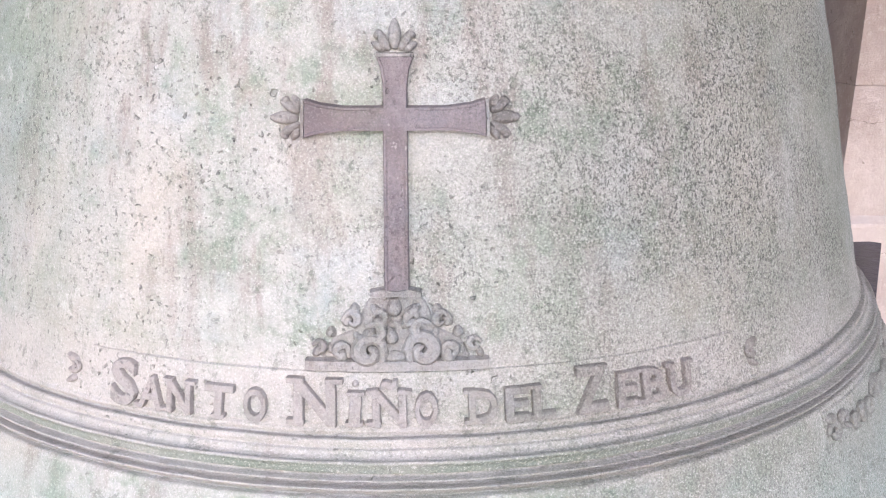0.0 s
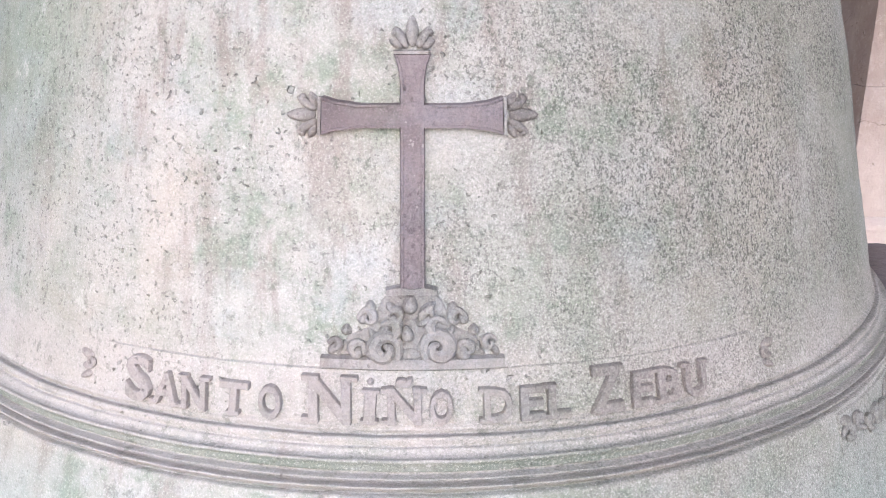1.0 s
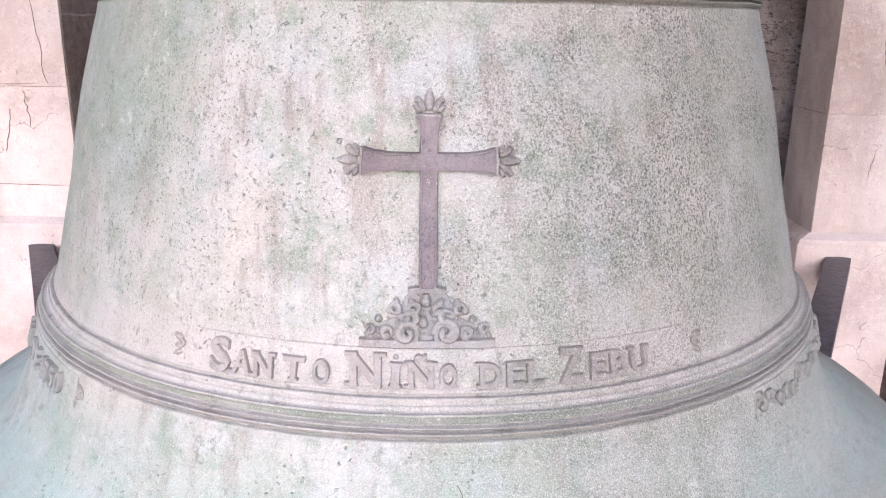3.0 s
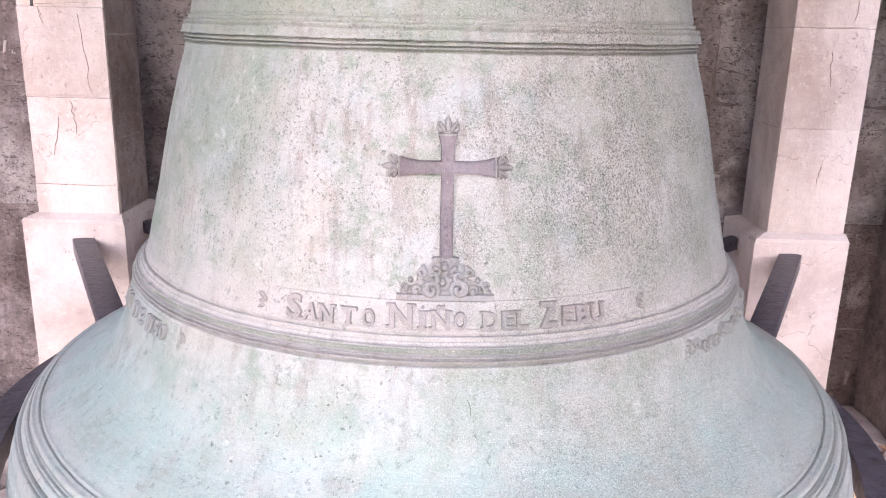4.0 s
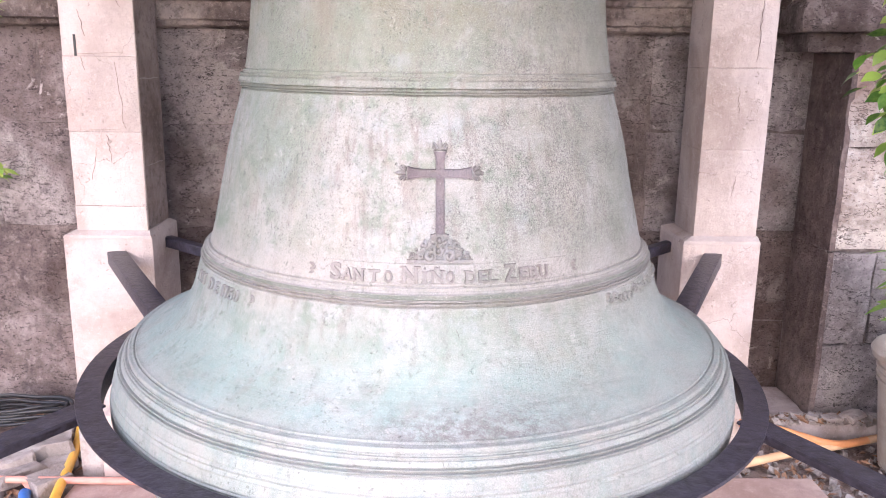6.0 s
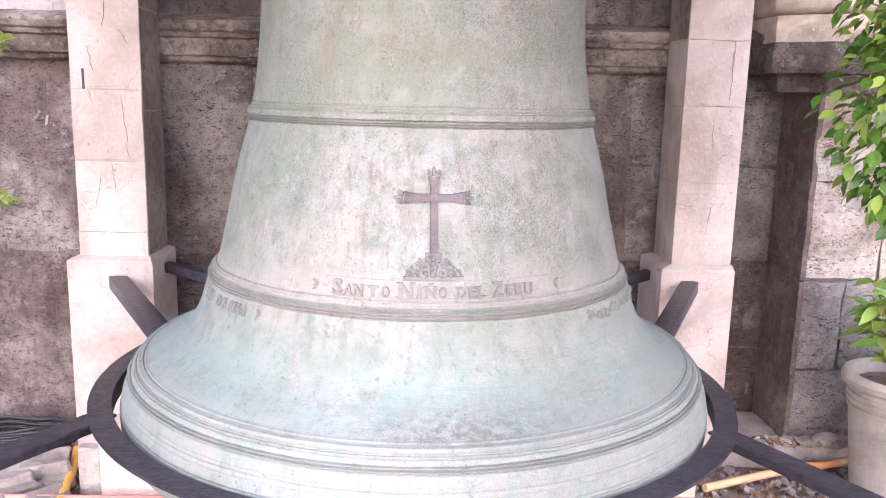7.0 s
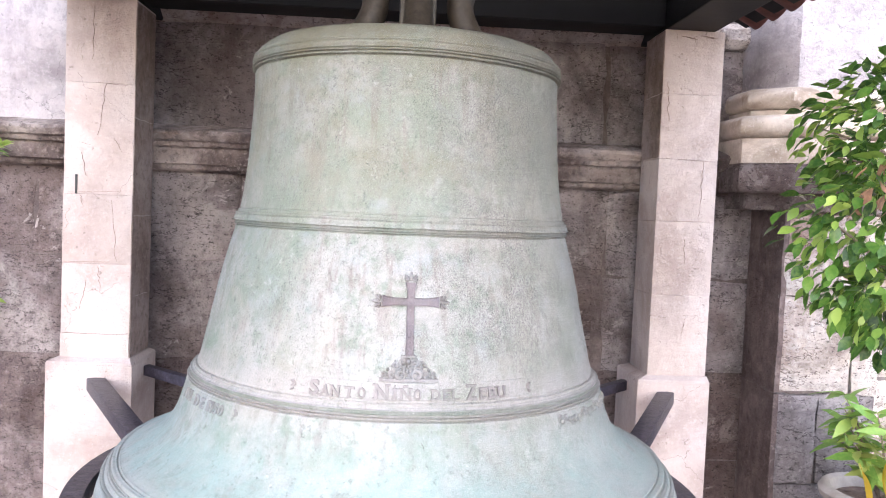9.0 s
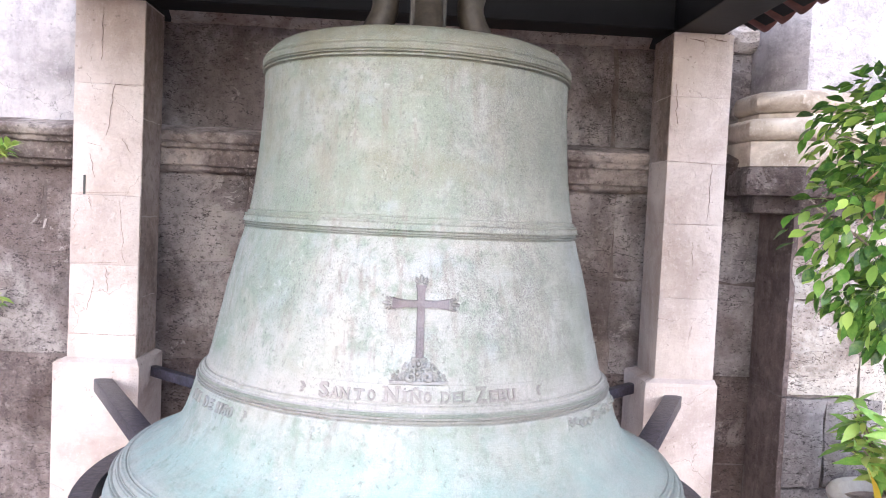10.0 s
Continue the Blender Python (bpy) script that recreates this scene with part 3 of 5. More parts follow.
def relief(name, shapes, mat, parent, label="", angle=35):
    bm = bmesh.new()
    for f in shapes:
        f(bm)
    return part(name, bm, mat, parent, label, smooth=True, angle=angle)


MM = 0.001


def at_mm(u, v, lift, t0, z0):
    """u, v in millimetres on the bronze about the angle t0 and the height z0."""
    z = z0 + v * MM * 0.97
    return on_bell(t0 + math.degrees(u * MM / radius_at(z0)), z, lift * MM)


def plate(poly, high, t0, z0, sub=6.0, sunk=-1.0, slope=1.2):
    """A raised flat shape with sloping sides, wrapped on the bell; poly in mm."""
    def build(bm):
        pts = []
        for (a, b), (c, d) in zip(poly, poly[1:] + poly[:1]):
            k = max(1, int(math.hypot(c - a, d - b) / sub))
            pts += [(a + (c - a) * i / k, b + (d - b) * i / k) for i in range(k)]
        low = [bm.verts.new(at_mm(u, v, sunk, t0, z0)) for u, v in pts]
        m = len(pts)
        top = []
        for i, (u, v) in enumerate(pts):
            pu, pv = pts[i - 1]
            nu, nv = pts[(i + 1) % m]
            dx, dy = nu - pu, nv - pv
            L = math.hypot(dx, dy) or 1
            top.append(bm.verts.new(at_mm(u - dy / L * slope, v + dx / L * slope, high, t0, z0)))
        for i in range(m):
            q = (i + 1) % m
            bm.faces.new((low[i], low[q], top[q], top[i]))
        f = bm.faces.new(top)
        bmesh.ops.triangulate(bm, faces=[f])
    return build


def dome(u, v, long, wide, turn, high, t0, z0, groove=False):
    """A lobe: half an egg lying on the bronze, turn in degrees from upwards."""
    def build(bm):
        c, s = math.cos(radians(turn)), math.sin(radians(turn))
        rows = []
        for i in range(5):
            e = math.pi / 2 * i / 4
            row = []
            for k in range(14):
                a = 2 * math.pi * k / 14
                x, y = wide / 2 * math.sin(a) * math.cos(e), long / 2 * math.cos(a) * math.cos(e)
                x *= 1 - 0.25 * (y / (long / 2))
                row.append(bm.verts.new(at_mm(u + x * c + y * s, v - x * s + y * c, -1 + (high + 1) * math.sin(e) if i else -1.5, t0, z0)))
                if i == 4:
                    break
            rows.append(row)
        for a, b in zip(rows, rows[1:]):
            for k in range(14):
                if len(b) == 1:
                    bm.faces.new((a[k], a[(k + 1) % 14], b[0]))
                else:
                    bm.faces.new((a[k], a[(k + 1) % 14], b[(k + 1) % 14], b[k]))
    return build


def scroll(u, v, size, turn, hand, high, t0, z0, winds=1.25, tail=1.0, fat=0.185):
    """A leafy volute: a tapering rib that curls in."""
    def build(bm):
        pts, rad = [], []
        n = 26
        for i in range(n + 1):
            t = i / n
            a = t * winds * 2 * math.pi
            r = size * (0.12 + 0.88 * (1 - t) ** 1.1) * 0.5
            x, y = r * math.cos(a) * hand, r * math.sin(a)
            if t < 0.12:
                y -= (0.12 - t) * size * tail * 4
            c, s = math.cos(radians(turn)), math.sin(radians(turn))
            pts.append(at_mm(u + x * c + y * s, v - x * s + y * c, high * 0.35 * (1 + 0.6 * t), t0, z0))
            rad.append(max(0.8, size * fat * math.sin(math.pi * (0.12 + 0.8 * t)) + 0.3) * MM)
        tube(bm, pts, 0, 8, rad)
    return build


CT, CZ = 2.7, 1.301      # the cross's middle: angle and height


def ribbon(line, high, t0, z0, upright=False, sub=4.0, slope=1.0, rim=False):
    """A raised flat bar along u (or v, if upright): line has (place, middle, half width) in mm."""
    def build(bm):
        pts = []
        for (a, m0, h0), (b, m1, h1) in zip(line, line[1:]):
            k = max(1, int((b - a) / sub))
            pts += [(a + (b - a) * i / k, m0 + (m1 - m0) * i / k, h0 + (h1 - h0) * i / k) for i in range(k)]
        pts.append(line[-1])
        pts = [(pts[0][0] - slope, pts[0][1], pts[0][2], -1.5)] + [(*p, high) for p in pts] + [(pts[-1][0] + slope, pts[-1][1], pts[-1][2], -1.5)]
        rows = []
        for a, m, h, top in pts:
            row = []
            sink = top - (0.9 if rim and abs(a) > 10 and top > 0 else 0)
            for off, lift in ((-h - slope, -1.5), (-h, top), (1.3 - h, top), (2.2 - h, sink), (h - 2.2, sink), (h - 1.3, top), (h, top), (h + slope, -1.5)):
                u, v = (m + off, a) if upright else (a, m + off)
                row.append(bm.verts.new(at_mm(u, v, lift, t0, z0)))
            rows.append(row)
        for p, q in zip(rows, rows[1:]):
            for i in range(7):
                bm.faces.new((p[i], p[i + 1], q[i + 1], q[i]))
    return build


CROSS_ARM = [(-59, 0, 12.2), (-50, 0, 9.5), (-34, 0, 7.5), (34, 0, 7.5), (50, 0, 9.5), (59, 0, 12.2)]
CROSS_STEM = [(-116, 0, 7.3), (22, 0, 7.4), (33, 0, 9.0), (40, 0, 11.8)]
cross = relief("cross", [ribbon(CROSS_ARM, 6.6, CT, CZ, rim=True), ribbon(CROSS_STEM, 6.9, CT, CZ, True, rim=True)], WORN, bell, "raised brown cross with flared arms, rubbed bare of patina")
for turn, dist in ((0, 40), (90, 59), (-90, 59)):
    c, s = math.cos(radians(turn)), math.sin(radians(turn))
    rail = [(-12.5, 0), (12.5, 0), (12.5, 3), (-12.5, 3)]
    relief("collar", [plate([(x * c + (dist + y) * s, -x * s + (dist + y) * c) for x, y in rail], 6.2, CT, CZ, slope=0.5)], RELIEF, cross)
    for x, y, lo, wi, tilt, hi in ((0, 13, 21, 9.5, 0, 4.5), (-7.6, 9, 17, 7, -30, 4.2), (7.6, 9, 17, 7, 30, 4.2), (-10.5, 5, 11, 6.5, -62, 3.6), (10.5, 5, 11, 6.5, 62, 3.6),
                                   (-11.5, 12.5, 6, 6, 0, 3.4), (11.5, 12.5, 6, 6, 0, 3.4)):
        relief("finial_lobe", [dome(x * c + (dist + 2 + y) * s, -x * s + (dist + 2 + y) * c, lo, wi, turn + tilt, hi * 1.25, CT, CZ)], RELIEF, cross)

MT, MZ = 2.6, 1.138      # the mound of scrolls, the middle of its base
shapes = [ribbon([(-61, 3.2, 3.2), (62, 3.2, 3.2)], 5.5, MT, MZ),
          plate([(-52, 6), (52, 6), (44, 22), (30, 28), (22, 46), (15, 54), (-15, 54), (-22, 46), (-30, 28), (-44, 22)], 1.6, MT, MZ, slope=2.5),
          ribbon([(-17, 52, 1.8), (-9, 53, 2.4), (0, 52.5, 1.6), (9, 53, 2.4), (17, 52, 1.8)], 7.5, MT, MZ)]
# big volutes with buds, smaller hooks towards the ends
for u, v, size, turn, hand, winds, fat in ((18, 14, 23, -25, -1, 1.35, .24), (-18, 13, 22, 25, 1, 1.35, .24), (-37, 13, 12, 10, 1, 0.9, .26), (37, 13, 12, -10, -1, 0.9, .26),
                                           (-14, 25, 14, 60, -1, 0.8, .24), (17, 27, 15, -50, 1, 0.8, .24), (-29, 34, 13, 20, -1, 0.9, .22), (30, 34, 13, -20, 1, 0.9, .22),
                                           (52, 17, 10, -30, 1, 1.1, .24), (-51, 15, 10, 40, -1, 0.7, .26), (-12, 37, 12, 70, 1, 0.7, .24), (12, 36, 13, -70, -1, 0.7, .24)):
    shapes.append(scroll(u, v, size, turn, hand, 9.0, MT, MZ, winds, 0.5, fat))
for u, v, lo, wi, turn, hi in ((-27, 11, 10, 9, 0, 7.5), (35, 10, 12, 11, 0, 8), (-37, 10, 10, 10, 0, 7), (21, 12, 8, 8, 0, 7.5), (-52, 13, 14, 6.5, 40, 4.5), (-44, 25, 8, 8, 0, 5.5), (42, 25, 8, 8, 0, 5.5),
                               (56, 11, 10, 5.5, -35, 4.5), (-18, 24, 11, 10, 0, 8), (-28, 41, 9, 8, 0, 6), (-33, 33, 9, 8, 0, 6), (28, 40, 9, 8, 0, 6), (35, 33, 9, 8, 0, 6), (-1, 43, 15, 11, 0, 8),
                               (-14, 41, 9, 7, -40, 7), (11, 40, 15, 8, 50, 7.5), (9, 32, 14, 7, 62, 7), (-11, 32, 13, 7, -58, 6.5), (-3, 23, 13, 9, -10, 7.5), (0, 9, 16, 9, 90, 5), (-9, 14, 15, 6, -35, 6), (8, 17, 15, 6, 30, 6.5),
                               (26, 24, 13, 6, 25, 5.5), (-26, 22, 11, 6, -30, 5.5), (44, 13, 9, 6, 20, 4.5), (-44, 14, 9, 6, -20, 4.5)):
    shapes.append(dome(u, v, lo, wi, turn, hi, MT, MZ))
relief("scroll_mound", shapes, RELIEF, bell, "mound of cast leafy scrolls under the cross")


def strip(t0, t1, z0, z1, high, steps=40):
    def build(bm):
        rows = []
        for z, h in ((z0 - 0.0012, -0.001), (z0, high), (z1, high), (z1 + 0.0012, -0.001)):
            rows.append([bm.verts.new(on_bell(t0 + (t1 - t0) * i / steps, z, h)) for i in range(steps + 1)])
        for a, b in zip(rows, rows[1:]):
            for i in range(steps):
                bm.faces.new((a[i], a[i + 1], b[i + 1], b[i]))
        for i in (0, steps):
            bm.faces.new([r[i] for r in rows])
    return build


relief("name_panel", [strip(-23.4, 32.4, 1.1015, 1.1355, 0.0014)], BRONZE, bell, "thin raised panel behind the lettering")


SERIFS = {"A": ((0.03, 0.04), (0.97, 0.04)), "N": ((0.04, 0.04), (0.04, 0.96), (0.96, 0.96)), "T": ((0.5, 0.04),), "I": ((0.5, 0.04), (0.5, 0.96)), "\u00d1": ((0.04, 0.04), (0.04, 0.73), (0.96, 0.73)),
          "D": ((0.05, 0.04), (0.05, 0.96)), "L": ((0.1, 0.04), (0.1, 0.96)), "B": ((0.05, 0.04), (0.05, 0.96)), "U": ((0.06, 0.96), (0.94, 0.96))}
rl = random.Random(8)


def letter(ch, theta, z, tall, wide, high, owner, mat):
    """One cast letter: the built-in font, thickened and rounded, with small feet, wrapped on the bell."""
    cu = bpy.data.curves.new("letter", "FONT")
    cu.body, cu.size, cu.extrude, cu.offset, cu.resolution_u, cu.bevel_depth, cu.bevel_resolution = ch, 1.0, 0.05, 0.014, 3, 0.022, 1
    tmp = bpy.data.objects.new("tmp", cu)
    me = bpy.data.meshes.new_from_object(tmp)
    bm = bmesh.new()
    bm.from_mesh(me)
    bpy.data.objects.remove(tmp)
    bpy.data.curves.remove(cu)
    bpy.data.meshes.remove(me)
    xs = [v.co.x for v in bm.verts]
    top, x0, x1 = max(v.co.y for v in bm.verts), min(xs), max(xs)
    for fx, fy in SERIFS.get(ch, ()):
        cx, cy, half = x0 + (x1 - x0) * fx, top * fy, 0.15 if x1 - x0 > 0.3 else 0.13
        box(bm, cx - half, cx + half, cy - 0.045, cy + 0.045, -0.075, 0.074, 0.02)
    lean = rl.uniform(-0.05, 0.05)
    for v in bm.verts:
        w = v.co.y / top * tall
        u = (v.co.x - (x0 + x1) / 2) / (x1 - x0) * wide + lean * w
        face = min(1.0, max(0.0, (v.co.z + 0.06) / 0.142))
        v.co = on_bell(theta + math.degrees(u / radius_at(z)), z + w, -0.002 + (high + 0.002) * face ** 0.7)
    return part("letter", bm, mat, owner, smooth=True, angle=40)


LB = 1.1025            # baseline of the lettering
for ch, theta, tall, wide in (("S", -19.6, .030, .022), ("A", -17.0, .0215, .0205), ("N", -14.4, .0215, .019), ("T", -11.1, .0215, .0215), ("O", -8.1, .0215, .0165),
                              ("N", -3.5, .0295, .029), ("I", -0.55, .0215, .008), ("\u00d1", 2.1, .0295, .023), ("O", 4.8, .0215, .016),
                              ("D", 9.1, .0215, .020), ("E", 11.7, .0215, .017), ("L", 13.8, .0215, .016), ("Z", 17.8, .0305, .026), ("E", 20.8, .0230, .017), ("B", 23.3, .0230, .019), ("U", 25.8, .0230, .019)):
    letter(ch, theta, LB, tall, wide, 0.0068, bell, RELIEF)
relief("dot", [dome(0, 0, 6, 6, 0, 4, -0.5, 1.1285)], RELIEF, bell)
# small leaf sprays at both ends of the panel
for t0, hand in ((-25.3, -1), (34.3, 1)):
    relief("leaf_spray", [dome(hand * 3, 9, 15, 7, hand * 70, 4, t0, 1.1145), dome(hand * 2, 0, 12, 6, hand * 90, 3.5, t0, 1.1145), dome(hand * 3, -7, 13, 6, hand * 115, 3.5, t0, 1.1145), scroll(hand * -2, 3, 9, 0, hand, 4, t0, 1.1145)], RELIEF, bell)

# second line of casting below the ring: date on one side, garland on the other
relief("date_panel", [strip(-75, -40.2, 1.0225, 1.0545, 0.0014, 24)], BRONZE, bell, "thin raised panel behind the date")
for ch, theta, wide in (("A", -65.2, .018), ("N", -61.8, .017), ("D", -56.0, .016), ("E", -53.0, .013), ("1", -49.8, .007), ("7", -48.0, .012), ("5", -46.3, .0125), ("0", -44.4, .013)):
    letter(ch, theta, 1.0265, .0225, wide * 1.2, 0.0075, bell, RELIEF)
relief("leaf_spray", [dome(-2, 6, 13, 6, -65, 4, -39.3, 1.0385), dome(-2, -4, 12, 6, -110, 4, -39.3, 1.0385), scroll(2, 1, 10, 0, 1, 4, -39.3, 1.0385)], RELIEF, bell)
relief("garland_panel", [strip(41.6, 76, 1.0225, 1.0545, 0.0014, 24)], BRONZE, bell, "thin raised panel behind the garland")
rg = random.Random(12)
for k in range(17):
    u = k * 2.05 + 42.6
    relief("garland_scroll", [scroll(0, rg.uniform(-8, 7), rg.uniform(14, 19), rg.uniform(-80, 80), rg.choice((-1, 1)), 8, u, 1.0385, 1.0, 0.5, 0.22)], RELIEF, bell)
    relief("garland_leaf", [dome(rg.uniform(-5, 5), rg.uniform(-11, 11), rg.uniform(12, 18), rg.uniform(5.5, 8), rg.uniform(0, 180), 7.5, u, 1.0385)], RELIEF, bell)

# crown: a square post and bent loops
bm = bmesh.new()
box(bm, AX - 0.030, AX + 0.066, AY - 0.05, AY + 0.05, 1.915, 2.30, 0.012)
part("crown_post", bm, POST_BRONZE, bell, smooth=True, angle=35)
for a in (0, 1, 2, 3):
    turn = Matrix.Translation((AX + 0.018, AY, 0)) @ Matrix.Rotation(radians(90 * a), 4, "Z")
    bm = bmesh.new()
    line = curve_points([(0.165, 0, 1.905), (0.135, 0, 1.965), (0.112, 0, 2.03), (0.122, 0, 2.10), (0.125, 0, 2.17), (0.09, 0, 2.22), (0.03, 0, 2.25)], 5)
    tube(bm, [turn @ p for p in line], 0, 12, [0.046 - 0.010 * math.sin(math.pi * min(1, i / 18)) for i in range(len(line))])
    part("crown_loop", bm, BROWN_BRONZE, bell, smooth=True)

# ---- iron hoop and its bars ----
HZ, HT = 0.760, -0.015          # height of its top, and its fall to the right
hoop = thing("iron_hoop", (AX, AY, 0), "black painted iron hoop round the bell's mouth, barred to pillars", "hoop")


def hoop_at(x, y, z=0.0):
    return Vector((x, y, HZ + HT * (x - AX) + z))


bm = bmesh.new()
seg = 120
rings = []
for s in range(seg):
    a = 2 * math.pi * s / seg
    rings.append([bm.verts.new(hoop_at(AX + r * math.sin(a), AY - r * math.cos(a), z)) for r, z in ((0.774, -0.046), (0.780, -0.046), (0.7805, -0.007), (0.828, -0.007), (0.827, 0), (0.774, 0))])
for i in range(seg):
    a, b = rings[i], rings[(i + 1) % seg]
    for k in range(6):
        bm.faces.new((a[k], a[(k + 1) % 6], b[(k + 1) % 6], b[k]))
part("ring", bm, IRON, hoop, smooth=True, angle=30)


def bar(name, p, q, wide, tall, owner, mat, bevel=0.004):
    p, q = Vector(p), Vector(q)
    d = q - p
    m = Matrix.Translation(p) @ d.to_track_quat("X", "Z").to_matrix().to_4x4()
    bm = bmesh.new()
    box(bm, 0, d.length, -wide / 2, wide / 2, -tall, 0, bevel, m)
    return part(name, bm, mat, owner, smooth=True, angle=30)


def angle_iron(name, p, q, wide, tall, owner, mat, back):
    """A length of angle iron: flat leg on top, upright leg along one edge (back = 1 or -1)."""
    p, q = Vector(p), Vector(q)
    d = q - p
    m = Matrix.Translation(p) @ d.to_track_quat("X", "Z").to_matrix().to_4x4()
    t = 0.006
    sec = [(-wide / 2, 0), (wide / 2, 0), (wide / 2, -tall), (wide / 2 - t, -tall), (wide / 2 - t, -t), (-wide / 2, -t)]
    bm = bmesh.new()
    rings = [[bm.verts.new(m @ Vector((x, y * back, z))) for y, z in sec] for x in (0, d.length)]
    for k in range(6):
        bm.faces.new((rings[0][k], rings[0][(k + 1) % 6], rings[1][(k + 1) % 6], rings[1][k]))
    for r in rings:
        bm.faces.new(r)
    return part(name, bm, mat, owner)


bar("tie_bar", hoop_at(-0.797, 1.238), (-1.208, 1.965, 0.790), 0.066, 0.05, hoop, IRON)
bar("tie_bar", hoop_at(0.698, 1.275), (1.05, 1.965, 0.803), 0.066, 0.05, hoop, IRON)
angle_iron("tie_bar", hoop_at(-0.765, 0.652, -0.003), (-1.17, -0.04, 0.775), 0.06, 0.05, hoop, IRON, -1)
angle_iron("tie_bar", hoop_at(0.662, 0.629, -0.003), (1.02, -0.04, 0.750), 0.06, 0.05, hoop, IRON, 1)
bar("rear_bar", (-1.068, 2.13, 0.812), hoop_at(-0.40, 1.70, -0.004), 0.04, 0.04, hoop, IRON)
bar("rear_bar", (0.931, 2.13, 0.812), hoop_at(0.31, 1.70, -0.004), 0.04, 0.04, hoop, IRON)


# ---- pillars ----
def pillar(x0, x1, y0, y1, s0, s1, label, cuts, top=2.255):
    root = thing("pillar", ((x0 + x1) / 2, (y0 + y1) / 2, 0), label, "pillar", "pillars of the bell shelter")
    bm = bmesh.new()
    box(bm, x0, x1, y0, y1, -0.02, 0.838, 0.006)
    part("base", bm, PILLAR, root, smooth=True, angle=30)
    g = 0.034
    bm = bmesh.new()
    vs = []
    for d, z in ((0.001, 0.838), (0.005, 0.848), (0.98, 0.862)):
        e = d if d < 0.5 else g
        u0, u1 = (x0 + e, x1 - e) if d < 0.5 else (s0 - 0.006, s1 + 0.006)
        vs.append([bm.verts.new(p) for p in ((u0, y0 + e - 0.004, z), (u1, y0 + e - 0.004, z), (u1, y1 - e + 0.004, z), (u0, y1 - e + 0.004, z))])
    for a, b in zip(vs, vs[1:]):
        for k in range(4):
            bm.faces.new((a[k], a[(k + 1) % 4], b[(k + 1) % 4], b[k]))
    bm.faces.new(vs[-1])
    part("cap", bm, PILLAR, root)
    r2 = random.Random(int(x0 * 100) + int(y0 * 10))
    levels = [0.86, *cuts, top]
    for z0, z1 in zip(levels, levels[1:]):
        bm = bmesh.new()
        w = r2.uniform(-0.0012, 0.0012)
        box(bm, s0 + w, s1 + w, y0 + g + w, y1 - g, z0 + 0.0002, z1 - 0.0002, 0.002)
        part("plaster_block", bm, PILLAR, root, smooth=True, angle=30)
    return root


REAR = "square pink-white plastered pillar with cracks on a wider base"
left_pillar = pillar(-1.40, -1.069, 1.96, 2.27, -1.357, -1.094, REAR, (0.955, 1.23, 1.50, 1.93))
# proud black sliver stands in for the darkness inside a narrow hole
bm = bmesh.new()
box(bm, -1.312, -1.304, 1.991, 2.02, 1.500, 1.575, 0.001, Matrix.Translation((0, 0, 0)))
part("slit", bm, RUBBER, left_pillar, "thin black piece painted as the dark of a narrow slit")
r6 = random.Random(4)


def flank(owner, x, hand, y0, y1, levels):
    """Brown plates on a pillar's side, grime and painted-in shade; hand is the way that it looks along x."""
    for z0, z1 in levels:
        bm = rough_block(y0, y1, 0.0, 0.006, z0, z1, r6, 0.003, 6, 0.003)
        bmesh.ops.transform(bm, matrix=Matrix.Translation((x, 0, 0)) @ Matrix.Scale(hand, 4, (1, 0, 0)) @ Matrix(((0, -1, 0, 0), (1, 0, 0, 0), (0, 0, 1, 0), (0, 0, 0, 1))), verts=bm.verts)
        part("bare_patch", bm, GRIMY_SHADE, owner, "brown plate on the pillar's side, grime with shade painted in", smooth=True, angle=35)


def cracks(owner, y, lines, wide=0.0017):
    """Open cracks in the plaster of a front face, each a jagged dark sliver from top to foot."""
    for x, z, dx, dz, k in lines:
        n = 9
        bm = bmesh.new()
        edge = [[], []]
        for i in range(n + 1):
            t = i / n
            w = wide * k * (0.25 + math.sin(math.pi * min(0.97, t + 0.03))) * r6.uniform(0.5, 1.2) / 2
            cx, cz = x + dx * t + r6.uniform(-1, 1) * 0.006 * k, z + dz * t
            nx, nz = (1, 0) if abs(dz) > abs(dx) else (0, 1)
            for q, g in ((-1, edge[0]), (1, edge[1])):
                g.append((cx + q * w * nx, cz + q * w * nz))
        f = [[bm.verts.new((px, y - 0.0022, pz)) for px, pz in g] for g in edge]
        b = [[bm.verts.new((px, y + 0.004, pz)) for px, pz in g] for g in edge]
        for i in range(n):
            bm.faces.new((f[0][i], f[1][i], f[1][i + 1], f[0][i + 1]))
            bm.faces.new((b[0][i], f[0][i], f[0][i + 1], b[0][i + 1]))
            bm.faces.new((f[1][i], b[1][i], b[1][i + 1], f[1][i + 1]))
        part("crack", bm, CRACKED, owner, "thin dark crack in the plaster")


flank(left_pillar, -1.0885, 1, 2.002, 2.232, ((0.866, 1.10), (1.104, 1.42), (1.424, 1.80), (1.804, 2.245)))
